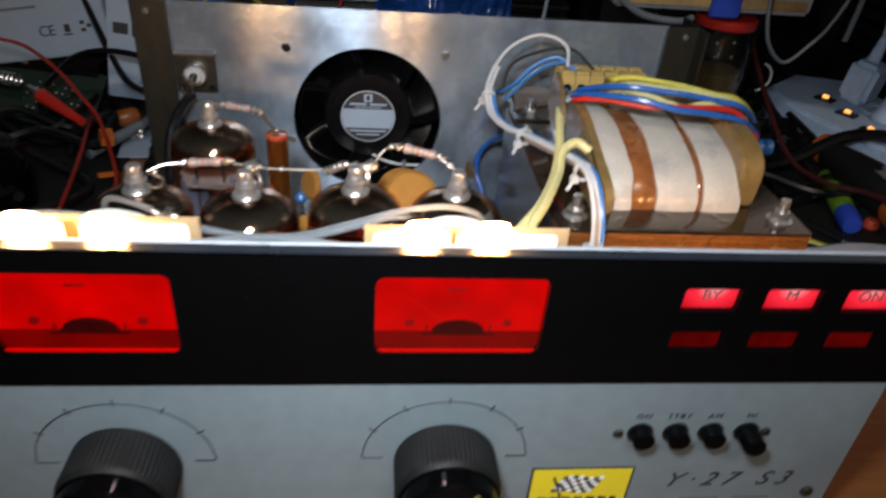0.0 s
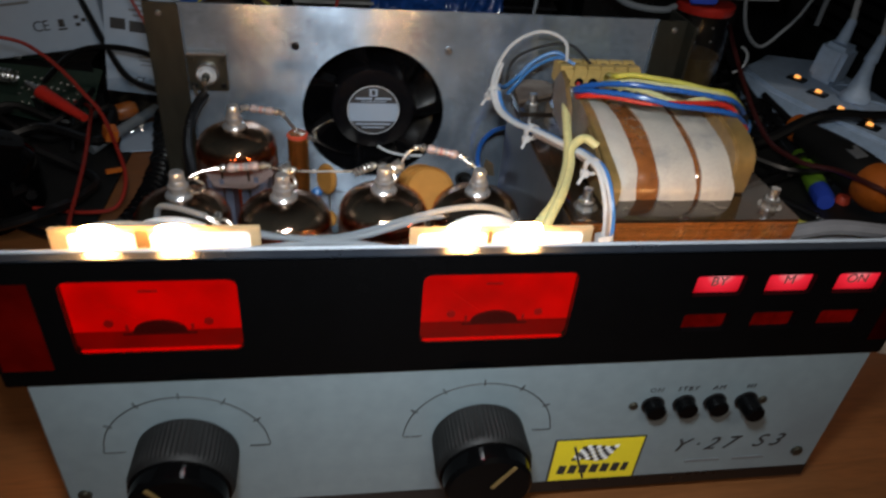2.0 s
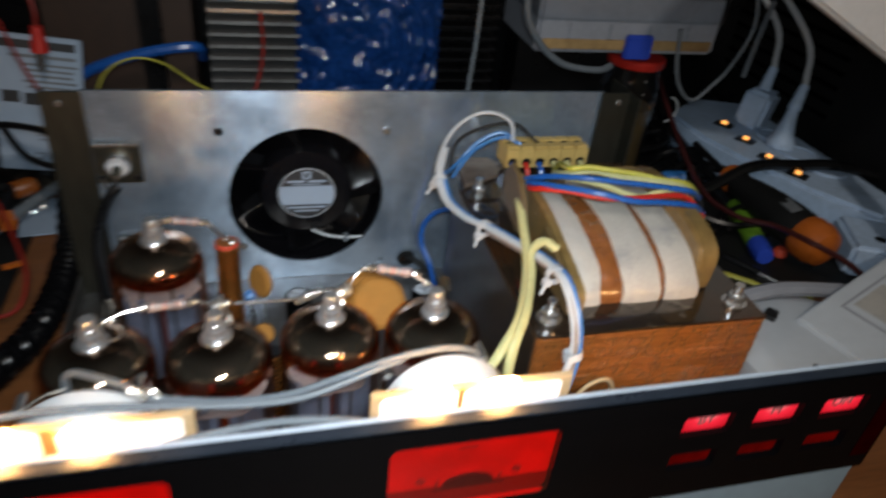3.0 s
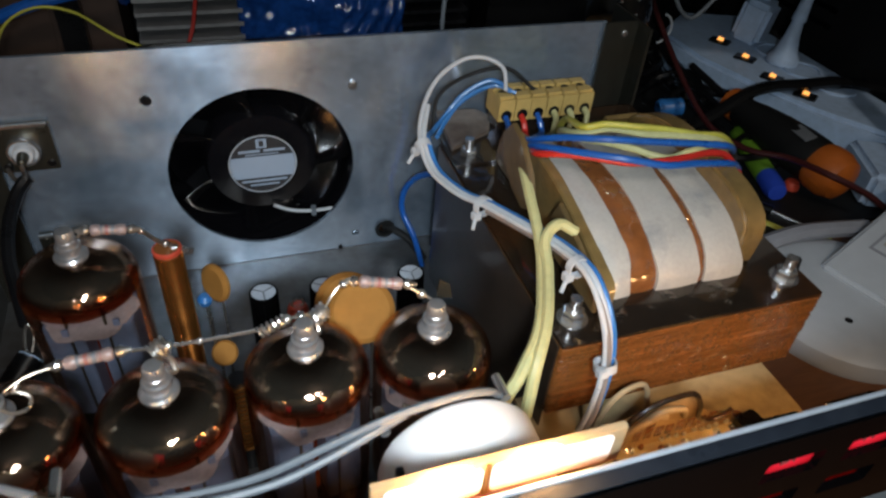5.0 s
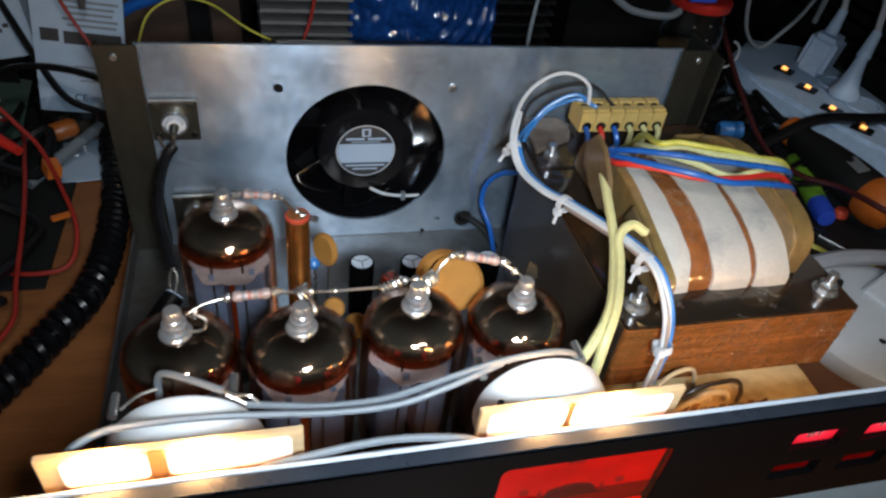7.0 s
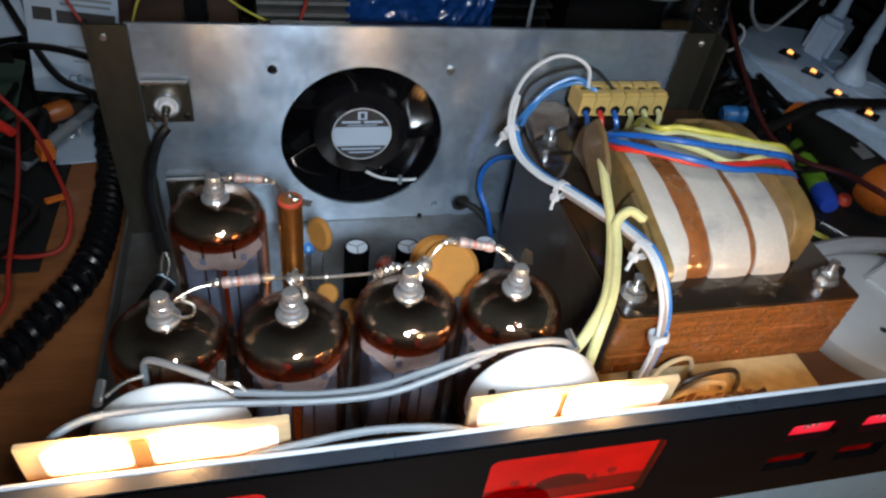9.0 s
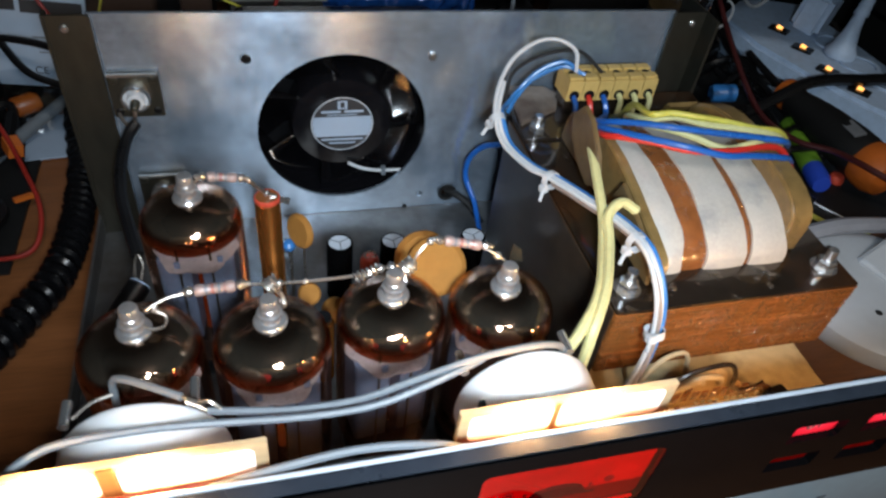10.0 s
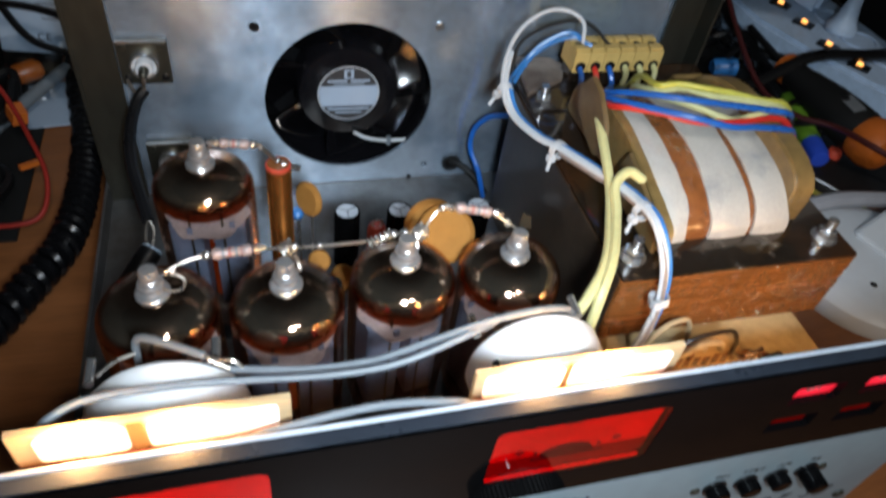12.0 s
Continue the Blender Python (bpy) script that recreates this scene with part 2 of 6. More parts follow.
M = {
    "dark_card": mat("dark_brown_card", (0.03, 0.013, 0.006), 0.6, vary=0.3, scale=30, bump=0.05),
    "desk": mat("brown_wood_veneer", (0.15, 0.055, 0.018), 0.4, vary=0.35, scale=30, stretch=(0.5, 5, 1), bump=0.1),
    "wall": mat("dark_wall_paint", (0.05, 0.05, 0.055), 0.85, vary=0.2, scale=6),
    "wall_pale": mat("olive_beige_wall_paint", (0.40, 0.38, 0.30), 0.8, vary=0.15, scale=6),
    "alu": mat("dull_aluminium_sheet", (0.42, 0.52, 0.64), 0.24, 0.8, brushed=0.93, vary=0.3, scale=55, bump=0.05, stretch=(1, 1, 1.4), rvary=0.08, stain=(0.24, 0.31, 0.40), stain_at=0.55),
    "alu_dark": mat("tarnished_aluminium_plate", (0.11, 0.11, 0.11), 0.4, 0.7, vary=0.4, scale=30, bump=0.1, stain=(0.07, 0.055, 0.045), stain_at=0.55),
    "brass_steel": mat("yellowed_zinc_bracket", (0.058, 0.056, 0.044), 0.42, 0.8, vary=0.25, scale=40, bump=0.08, stretch=(1, 1, 0.4)),
    "silver": mat("silver_painted_front", (0.215, 0.275, 0.305), 0.4, 0.25, vary=0.12, scale=32, bump=0.05, stain=(0.19, 0.235, 0.265), stain_at=0.6),
    "trim": mat("pale_metal_edge", (0.44, 0.48, 0.53), 0.4, 0.3, vary=0.1, scale=60),
    "black_gloss": mat("black_acrylic_face", (0.0018, 0.0018, 0.002), 0.06, vary=0.2, scale=40, rvary=0.02, spec=0.06),
    # top copy of the black acrylic, its blue-grey tone standing in for reflected light
    "top_face": mat("black_acrylic_top_lightened", (0.014, 0.018, 0.025), 0.3, spec=0.4, vary=0.3, scale=60, stain=(0.024, 0.029, 0.037), stain_at=0.55),
    "black": mat("black_plastic", (0.0045, 0.0045, 0.005), 0.3, spec=0.35, vary=0.25, scale=80, bump=0.03),
    "black_matt": mat("black_rubber", (0.006, 0.006, 0.006), 0.58, spec=0.3, vary=0.3, scale=80, bump=0.05),
    "fan_black": mat("black_fan_plastic", (0.004, 0.004, 0.005), 0.16, spec=0.6, vary=0.2, scale=40, rvary=0.05),
    "white": mat("white_plastic", (0.82, 0.84, 0.86), 0.45, vary=0.06, scale=40, bump=0.02),
    "meter_white": mat("milky_white_plastic", (0.90, 0.92, 0.94), 0.4, vary=0.03, scale=40),
    "lamp_white": mat("cool_white_plastic", (0.46, 0.50, 0.54), 0.4, vary=0.08, scale=20, bump=0.02, stain=(0.38, 0.42, 0.46), stain_at=0.6),
    # white plastic, darkened and blued to put its dim light into the colour
    "dim_white": mat("dim_blue_white_plastic", (0.39, 0.51, 0.67), 0.5, vary=0.18, scale=40, bump=0.03, stain=(0.24, 0.32, 0.42), stain_at=0.57),
    "cord_black": mat("shiny_black_cord", (0.0025, 0.0025, 0.003), 0.26, spec=0.22, vary=0.2, scale=80),
    "white_wire": mat("white_wire_sleeve", (0.42, 0.44, 0.46), 0.45, vary=0.1, scale=90),
    "grey_wire": mat("grey_wire_sleeve", (0.105, 0.122, 0.138), 0.5, vary=0.1, scale=90),
    "grey_brown": mat("grey_brown_sleeve", (0.20, 0.16, 0.14), 0.45, vary=0.15, scale=90),
    "blue_wire": mat("blue_wire_sleeve", (0.008, 0.075, 0.30), 0.3, vary=0.2, scale=90),
    "light_blue_wire": mat("light_blue_wire_sleeve", (0.022, 0.135, 0.36), 0.35, vary=0.2, scale=90),
    "test_red": mat("dull_red_test_lead", (0.20, 0.014, 0.009), 0.4, vary=0.25, scale=90),
    "dark_red": mat("maroon_lead_sleeve", (0.045, 0.009, 0.009), 0.35, vary=0.25, scale=90),
    "red_wire": mat("red_wire_sleeve", (0.42, 0.02, 0.013), 0.4, vary=0.2, scale=90),
    "cream_wire": mat("aged_cream_sleeve", (0.36, 0.27, 0.16), 0.45, vary=0.2, scale=90),
    "yellow_wire": mat("yellow_wire_sleeve", (0.41, 0.395, 0.19), 0.45, vary=0.15, scale=90),
    "green_wire": mat("green_yellow_wire_sleeve", (0.38, 0.35, 0.05), 0.42, vary=0.2, scale=90),
    "bare": mat("tinned_bare_wire", (0.50, 0.46, 0.41), 0.28, 0.95, vary=0.2, scale=150),
    "cap_metal": mat("dull_aluminium_cap", (0.50, 0.52, 0.54), 0.3, 0.85, vary=0.12, scale=120, bump=0.08),
    "chrome": mat("bright_plated_metal", (0.72, 0.74, 0.75), 0.22, 0.95, vary=0.12, scale=120, bump=0.05),
    "solder": mat("solder", (0.66, 0.66, 0.64), 0.28, 0.95, vary=0.2, scale=200, bump=0.3),
    "mica": mat("milky_mica_disc", (0.27, 0.245, 0.26), 0.5, vary=0.3, scale=150, bump=0.2, stain=(0.12, 0.09, 0.09), stain_at=0.6),
    "anode": mat("grey_anode_plate", (0.10, 0.14, 0.225), 0.45, 0.15, vary=0.25, scale=60),
    "copper": mat("copper_winding", (0.70, 0.27, 0.065), 0.15, 0.95, vary=0.2, scale=200),
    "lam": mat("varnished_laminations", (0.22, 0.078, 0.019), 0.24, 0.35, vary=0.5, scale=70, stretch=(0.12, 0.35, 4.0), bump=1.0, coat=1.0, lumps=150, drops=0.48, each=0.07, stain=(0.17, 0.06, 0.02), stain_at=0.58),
    "lam_side": mat("dark_varnish_and_shade", (0.034, 0.023, 0.015), 0.34, 0.1, vary=0.5, scale=40, bump=0.1, coat=0.3, stain=(0.04, 0.022, 0.012), stain_at=0.6),
    # its orange-brown stain stands in for warm bulb light on the varnish
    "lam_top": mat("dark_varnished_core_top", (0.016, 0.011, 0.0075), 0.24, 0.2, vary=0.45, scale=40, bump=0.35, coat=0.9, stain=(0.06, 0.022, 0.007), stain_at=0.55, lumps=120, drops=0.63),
    "tape_white": mat("white_paper_tape", (0.385, 0.37, 0.34), 0.38, vary=0.12, scale=150, bump=0.35, coat=0.5, stain=(0.24, 0.25, 0.25), stain_at=0.56),
    "grubby_paper": mat("grubby_grey_paper", (0.15, 0.125, 0.105), 0.5, vary=0.35, scale=60, bump=0.2, stain=(0.05, 0.03, 0.02), stain_at=0.55),
    "tape_brown": mat("amber_brown_paper", (0.17, 0.06, 0.018), 0.22, vary=0.35, scale=45, bump=0.1, coat=1.0, lumps=110, drops=0.5),
    "fibre_dark": mat("brown_stained_fibre", (0.10, 0.065, 0.026), 0.4, vary=0.4, scale=50, bump=0.2, coat=0.5, stain=(0.04, 0.022, 0.01), stain_at=0.56),
    "bobbin": mat("yellowed_fibre_board", (0.165, 0.105, 0.037), 0.34, vary=0.4, scale=40, bump=0.1, coat=0.7, lumps=200, drops=0.6),
    "terminal": mat("cream_terminal_plastic", (0.42, 0.29, 0.095), 0.5, vary=0.15, scale=80, bump=0.05),
    "disc_cap": mat("ochre_ceramic", (0.27, 0.118, 0.026), 0.8, spec=0.12, vary=0.14, scale=60, bump=0.05),
    "resistor": mat("mauve_resistor_body", (0.20, 0.155, 0.15), 0.3, vary=0.18, scale=150),
    "band_dark": mat("resistor_band", (0.20, 0.08, 0.07), 0.5, vary=0.2, scale=100),
    "red_body": mat("red_component_body", (0.42, 0.05, 0.025), 0.4, vary=0.2, scale=100),
    "pcb_brown": mat("brown_paper_board", (0.36, 0.23, 0.10), 0.5, vary=0.3, scale=40, bump=0.1, stain=(0.16, 0.09, 0.035), stain_at=0.58),
    "pcb_tan": mat("tan_circuit_board", (0.48, 0.37, 0.20), 0.5, vary=0.2, scale=50, bump=0.06, stain=(0.25, 0.17, 0.08), stain_at=0.6),
    "pcb_green": mat("green_circuit_board", (0.006, 0.018, 0.012), 0.6, spec=0.2, vary=0.3, scale=60),
    "wood_strip": mat("bare_wood_strip", (0.36, 0.26, 0.145), 0.6, vary=0.3, scale=50, stretch=(0.3, 2, 2), bump=0.15, stain=(0.17, 0.10, 0.045), stain_at=0.57),
    "paper": mat("white_card", (0.26, 0.33, 0.42), 0.55, vary=0.05, scale=30),
    "ink": mat("black_print", (0.02, 0.02, 0.022), 0.6, vary=0.2, scale=60),
    "grey_ink": mat("grey_print", (0.13, 0.14, 0.15), 0.6, vary=0.2, scale=60),
    "yellow": mat("yellow_sticker", (0.80, 0.64, 0.03), 0.4, vary=0.05, scale=40),
    "orange": mat("orange_plastic", (0.40, 0.095, 0.012), 0.4, vary=0.15, scale=60),
    "green": mat("lime_green_plastic", (0.12, 0.25, 0.02), 0.4, vary=0.15, scale=60),
    "blue": mat("blue_plastic", (0.02, 0.06, 0.42), 0.4, vary=0.15, scale=60),
    "blue_film": mat("blue_translucent_plastic", (0.008, 0.05, 0.21), 0.14, vary=0.5, scale=60, bump=0.2, coat=0.6),
    "heatsink": mat("grey_heat_sink", (0.38, 0.37, 0.36), 0.35, 0.8, vary=0.2, scale=40),
    "grey_box": mat("grey_plastic_box", (0.26, 0.27, 0.30), 0.4, vary=0.15, scale=40),
    "clear": thin_glass("clear_plastic", (0.85, 0.88, 0.9), 0.08),
    # reddish gloss puts warm bulb reflections into the glass colour
    "glass": thin_glass("tube_glass", (0.90, 0.74, 0.65), 0.03, 1.6, (1.0, 0.66, 0.50), ripple=0.16, fall=2.4),
    "amber": thin_glass("amber_glass", (0.40, 0.10, 0.045), 0.05, 1.9, (1.0, 0.5, 0.3), ripple=0.6),
    "red_pane": thin_glass("red_acrylic", (0.95, 0.16, 0.17), 0.03),
    "bulb": glow("glowing_bulb", (1.0, 0.50, 0.17), BULB),
    "button_bulb": glow("button_lamp_glow", (1.0, 0.56, 0.22), 270.0),
    "heater": glow("tube_heater_glow", (1.0, 0.16, 0.03), 0.06),
    "meter_glow": glow("back_lit_meter_face", (1.0, 0.035, 0.04), 0.72, 0.25, 50),
    "meter_edge": glow("window_highlight_glow", (1.0, 0.03, 0.04), 1.0),
    "meter_dim": glow("back_lit_meter_foot", (1.0, 0.012, 0.016), 0.2, 0.2, 60),
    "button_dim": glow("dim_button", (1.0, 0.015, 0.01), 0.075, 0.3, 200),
    "end_dim": glow("bezel_end_glow", (1.0, 0.02, 0.012), 0.05, 0.3, 60),
    "end_dark": glow("faint_bezel_end_glow", (1.0, 0.02, 0.012), 0.008, 0.3, 60),
    "neon": glow("orange_neon_switch", (1.0, 0.42, 0.10), 2.2),
}


def lit_lens(name):
    """A back-lit button: pale by its lamp, deep red towards the rim."""
    m, n, l = nodes_of(name)
    out, e, tc = n.new("ShaderNodeOutputMaterial"), n.new("ShaderNodeEmission"), n.new("ShaderNodeTexCoord")
    off, size, ramp = n.new("ShaderNodeVectorMath"), n.new("ShaderNodeVectorMath"), n.new("ShaderNodeValToRGB")
    off.operation, size.operation = "SUBTRACT", "LENGTH"
    off.inputs[1].default_value = (0.55, 0.0, 0.78)
    mp = n.new("ShaderNodeMapping")
    mp.inputs["Scale"].default_value = (1.0, 0.0, 0.7)
    l.new(tc.outputs["Generated"], off.inputs[0]), l.new(off.outputs[0], mp.inputs[0]), l.new(mp.outputs[0], size.inputs[0])
    l.new(size.outputs["Value"], ramp.inputs[0])
    k = ramp.color_ramp.elements
    k[0].position, k[0].color = 0.04, (1.0, 0.32, 0.36, 1)
    k[1].position, k[1].color = 0.62, (0.55, 0.004, 0.012, 1)
    mid = ramp.color_ramp.elements.new(0.28)
    mid.color = (1.0, 0.03, 0.06, 1)
    l.new(ramp.outputs[0], e.inputs[0]), l.new(e.outputs[0], out.inputs[0])
    e.inputs[1].default_value = 1.1
    return m


M["button_glow"] = lit_lens("lit_button_lens")


def getter_film(name):
    """The mirror inside a valve's dome: dark olive silver with the room's reflection painted in, thinning to copper
    brown at its rim.
    """
    m, n, l = nodes_of(name)
    out, p, tc = n.new("ShaderNodeOutputMaterial"), n.new("ShaderNodeBsdfPrincipled"), n.new("ShaderNodeTexCoord")
    l.new(p.outputs[0], out.inputs[0])
    cut, ns, add, ramp = n.new("ShaderNodeSeparateXYZ"), n.new("ShaderNodeTexNoise"), n.new("ShaderNodeMath"), n.new("ShaderNodeValToRGB")
    ns.inputs["Scale"].default_value, ns.inputs["Detail"].default_value = 70, 4
    l.new(tc.outputs["Generated"], cut.inputs[0]), l.new(tc.outputs["Object"], ns.inputs["Vector"])
    add.operation = "MULTIPLY_ADD"
    add.inputs[1].default_value = 0.22
    l.new(ns.outputs[0], add.inputs[0]), l.new(cut.outputs[2], add.inputs[2]), l.new(add.outputs[0], ramp.inputs[0])
    k = ramp.color_ramp.elements
    # olive band and dark top put the mirrored room into the colour
    k[0].position, k[0].color = 0.08, (0.42, 0.11, 0.04, 1)
    k[1].position, k[1].color = 1.0, (0.06, 0.058, 0.05, 1)
    for at, c in ((0.2, (0.22, 0.06, 0.028, 1)), (0.34, (0.13, 0.075, 0.055, 1)), (0.52, (0.29, 0.31, 0.27, 1)), (0.8, (0.21, 0.225, 0.20, 1))):
        ramp.color_ramp.elements.new(at).color = c
    l.new(ramp.outputs[0], p.inputs["Base Color"])
    p.inputs["Metallic"].default_value, p.inputs["Roughness"].default_value = 0.95, 0.04
    p.inputs["Coat Weight"].default_value, p.inputs["Coat Roughness"].default_value = 0.2, 0.02
    return m


M["getter"] = getter_film("silvered_getter_film")
milky = M["meter_white"].node_tree.nodes["Principled BSDF"].inputs
milky["Subsurface Weight"].default_value, milky["Subsurface Scale"].default_value = 0.7, 0.01
milky["Subsurface Radius"].default_value = (1.0, 0.95, 0.9)

# ---- building helpers: all lengths below are centimetres ----
CM = 0.01


def part(name, bm, material, parent=None, label="", smooth=35, bevel=0.0, seg=2):
    """Links a bmesh, in centimetres, as one mesh object."""
    if bevel:
        edges = [e for e in bm.edges if len(e.link_faces) == 2 and e.calc_face_angle(0) > 0.6]
        bmesh.ops.bevel(bm, geom=edges, offset=bevel, segments=seg, affect="EDGES", clamp_overlap=True)
    bmesh.ops.recalc_face_normals(bm, faces=bm.faces)
    bmesh.ops.scale(bm, vec=(CM, CM, CM), verts=bm.verts)
    me = bpy.data.meshes.new(name)
    bm.to_mesh(me)
    bm.free()
    me.materials.append(material)
    if smooth:
        me.polygons.foreach_set("use_smooth", [True] * len(me.polygons))
        me.set_sharp_from_angle(angle=radians(smooth))
    ob = new(name, me)
    if parent:
        ob.parent = parent
        top = Matrix.Identity(4)
        up = parent
        while up:
            top = up.matrix_basis @ top if up.parent is None else top
            up = up.parent
        ob.matrix_parent_inverse = Matrix.Identity(4) if parent.parent else top.inverted()
    if label:
        ob["label"] = label
    return ob


def thing(name, base, label, category, group=""):
    ob = new(name)
    ob.matrix_basis = Matrix.Translation(Vector(base) * CM)
    ob.empty_display_size = 0.01
    return tagged(ob, label, category, group)


def box(x0, x1, y0, y1, z0, z1, bm=None):
    bm = bm or bmesh.new()
    m = Matrix.LocRotScale(((x0 + x1) / 2, (y0 + y1) / 2, (z0 + z1) / 2), None, (abs(x1 - x0), abs(y1 - y0), abs(z1 - z0)))
    bmesh.ops.create_cube(bm, size=1, matrix=m)
    return bm


def obox(centre, size, turn=(0, 0, 0), bm=None):
    bm = bm or bmesh.new()
    m = Matrix.LocRotScale(centre, Euler([radians(a) for a in turn]), size)
    bmesh.ops.create_cube(bm, size=1, matrix=m)
    return bm


def rod(p, q, r, r2=None, seg=20, bm=None):
    bm = bm or bmesh.new()
    p, q = Vector(p), Vector(q)
    d = q - p
    m = Matrix.Translation((p + q) / 2) @ d.to_track_quat("Z", "Y").to_matrix().to_4x4()
    bmesh.ops.create_cone(bm, cap_ends=True, segments=seg, radius1=r, radius2=r if r2 is None else r2, depth=d.length, matrix=m)
    return bm


def lathe(profile, centre=(0, 0, 0), axis=(0, 0, 1), seg=32, bm=None, close=True):
    """Turns (radius, height) pairs round an axis."""
    bm = bm or bmesh.new()
    m = Matrix.Translation(centre) @ Vector(axis).to_track_quat("Z", "Y").to_matrix().to_4x4()
    rings = []
    for r, h in profile:
        if r < 1e-4:
            rings.append([bm.verts.new(m @ Vector((0, 0, h)))])
        else:
            rings.append([bm.verts.new(m @ Vector((r * math.cos(2 * math.pi * k / seg), r * math.sin(2 * math.pi * k / seg), h))) for k in range(seg)])
    for a, b in zip(rings, rings[1:]):
        for k in range(seg):
            quad = [a[k % len(a)], a[(k + 1) % len(a)], b[(k + 1) % len(b)], b[k % len(b)]]
            quad = list(dict.fromkeys(quad))
            if len(quad) > 2:
                bm.faces.new(quad)
    if close:
        for ring in (rings[0], rings[-1]):
            if len(ring) > 2:
                bm.faces.new(ring)
    return bm


def spline(pts, per=8):
    """A smooth line through the points."""
    pts = [Vector(p) for p in pts]
    if len(pts) == 2:
        return pts
    full = [2 * pts[0] - pts[1], *pts, 2 * pts[-1] - pts[-2]]
    line = []
    for a, b, c, d in zip(full, full[1:], full[2:], full[3:]):
        for k in range(per):
            t = k / per
            line.append(0.5 * (2 * b + (c - a) * t + (2 * a - 5 * b + 4 * c - d) * t * t + (3 * b - a - 3 * c + d) * t ** 3))
    return line + [pts[-1]]


def hose(pts, r, seg=8, per=8, bm=None):
    """A round cord of radius r along a smooth line."""
    bm = bm or bmesh.new()
    line = spline(pts, per)
    side, rings = None, []
    for k, p in enumerate(line):
        d = (line[min(k + 1, len(line) - 1)] - line[max(k - 1, 0)]).normalized()
        if side is None:
            side = d.orthogonal().normalized()
        side = (side - d * side.dot(d)).normalized()
        other = d.cross(side)
        rings.append([bm.verts.new(p + r * (math.cos(2 * math.pi * j / seg) * side + math.sin(2 * math.pi * j / seg) * other)) for j in range(seg)])
    for a, b in zip(rings, rings[1:]):
        for j in range(seg):
            bm.faces.new((a[j], a[(j + 1) % seg], b[(j + 1) % seg], b[j]))
    bm.faces.new(rings[0]), bm.faces.new(rings[-1])
    return bm


def wire(name, pts, r, material, label, category="wire", group=""):
    return tagged(part(name, hose(pts, r), material), label, category, group)


def ring_points(cx, cz, r, n=48, rz=None):
    return [(cx + r * math.cos(2 * math.pi * k / n), cz + (rz or r) * math.sin(2 * math.pi * k / n)) for k in range(n)]


def rect_points(x0, x1, z0, z1, r=0.0, n=5):
    if not r:
        return [(x0, z0), (x1, z0), (x1, z1), (x0, z1)]
    pts = []
    for cx, cz, a in ((x1 - r, z0 + r, -90), (x1 - r, z1 - r, 0), (x0 + r, z1 - r, 90), (x0 + r, z0 + r, 180)):
        pts += [(cx + r * math.cos(radians(a + 90 * k / n)), cz + r * math.sin(radians(a + 90 * k / n))) for k in range(n + 1)]
    return pts


def sheet(outline, holes, y0, y1, axis="y"):
    """A plate in the x-z plane (or x-y for axis z, y-z for axis x) with real openings, from y0 to y1."""
    bm = bmesh.new()

    def at(a, b, c):
        return {"y": (a, c, b), "z": (a, b, c), "x": (c, a, b)}[axis]
    edges = []
    for loop in (outline, *holes):
        vs = [bm.verts.new(at(a, b, y0)) for a, b in loop]
        edges += [bm.edges.new((vs[k], vs[(k + 1) % len(vs)])) for k in range(len(vs))]
    made = bmesh.ops.triangle_fill(bm, use_beauty=True, use_dissolve=False, edges=edges)
    faces = [g for g in made["geom"] if isinstance(g, bmesh.types.BMFace)]
    up = bmesh.ops.extrude_face_region(bm, geom=faces)
    moved = [g for g in up["geom"] if isinstance(g, bmesh.types.BMVert)]
    d = y1 - y0
    bmesh.ops.translate(bm, vec=at(0, 0, d), verts=moved)
    return bm


def grille(x0, x1, z0, z1, holes, y0, y1):
    """An upright plate with rectangular openings (x0, x1, z0, z1), built cell by cell."""
    bm = bmesh.new()
    xs = sorted({x0, x1, *[v for h in holes for v in h[:2]]})
    zs = sorted({z0, z1, *[v for h in holes for v in h[2:]]})
    at = {(i, j): bm.verts.new((x, y0, z)) for i, x in enumerate(xs) for j, z in enumerate(zs)}
    faces = []
    for i in range(len(xs) - 1):
        for j in range(len(zs) - 1):
            cx, cz = (xs[i] + xs[i + 1]) / 2, (zs[j] + zs[j + 1]) / 2
            if not any(h[0] < cx < h[1] and h[2] < cz < h[3] for h in holes):
                faces.append(bm.faces.new((at[i, j], at[i + 1, j], at[i + 1, j + 1], at[i, j + 1])))
    up = bmesh.ops.extrude_face_region(bm, geom=faces)
    bmesh.ops.translate(bm, vec=(0, y1 - y0, 0), verts=[g for g in up["geom"] if isinstance(g, bmesh.types.BMVert)])
    bmesh.ops.delete(bm, geom=[v for v in bm.verts if not v.link_faces], context="VERTS")
    return bm


def join(*pieces):
    """One bmesh out of several."""
    out = bmesh.new()
    for piece in pieces:
        me = bpy.data.meshes.new("piece")
        piece.to_mesh(me)
        piece.free()
        out.from_mesh(me)
        bpy.data.meshes.remove(me)
    return out


def lettering(name, text, size, m, material, parent, shear=0.0, label="", spread=1.0):
    """Flat raised writing, size in centimetres."""
    cu = bpy.data.curves.new(name, "FONT")
    cu.body, cu.size, cu.extrude, cu.shear, cu.space_character = text, size, 0.012, shear, spread
    cu.align_x, cu.align_y = "CENTER", "CENTER"
    tmp = new(name, cu)
    me = bpy.data.meshes.new_from_object(tmp.evaluated_get(bpy.context.evaluated_depsgraph_get()))
    bpy.data.objects.remove(tmp)
    bpy.data.curves.remove(cu)
    bm = bmesh.new()
    bm.from_mesh(me)
    bpy.data.meshes.remove(me)
    bmesh.ops.transform(bm, matrix=m, verts=bm.verts)
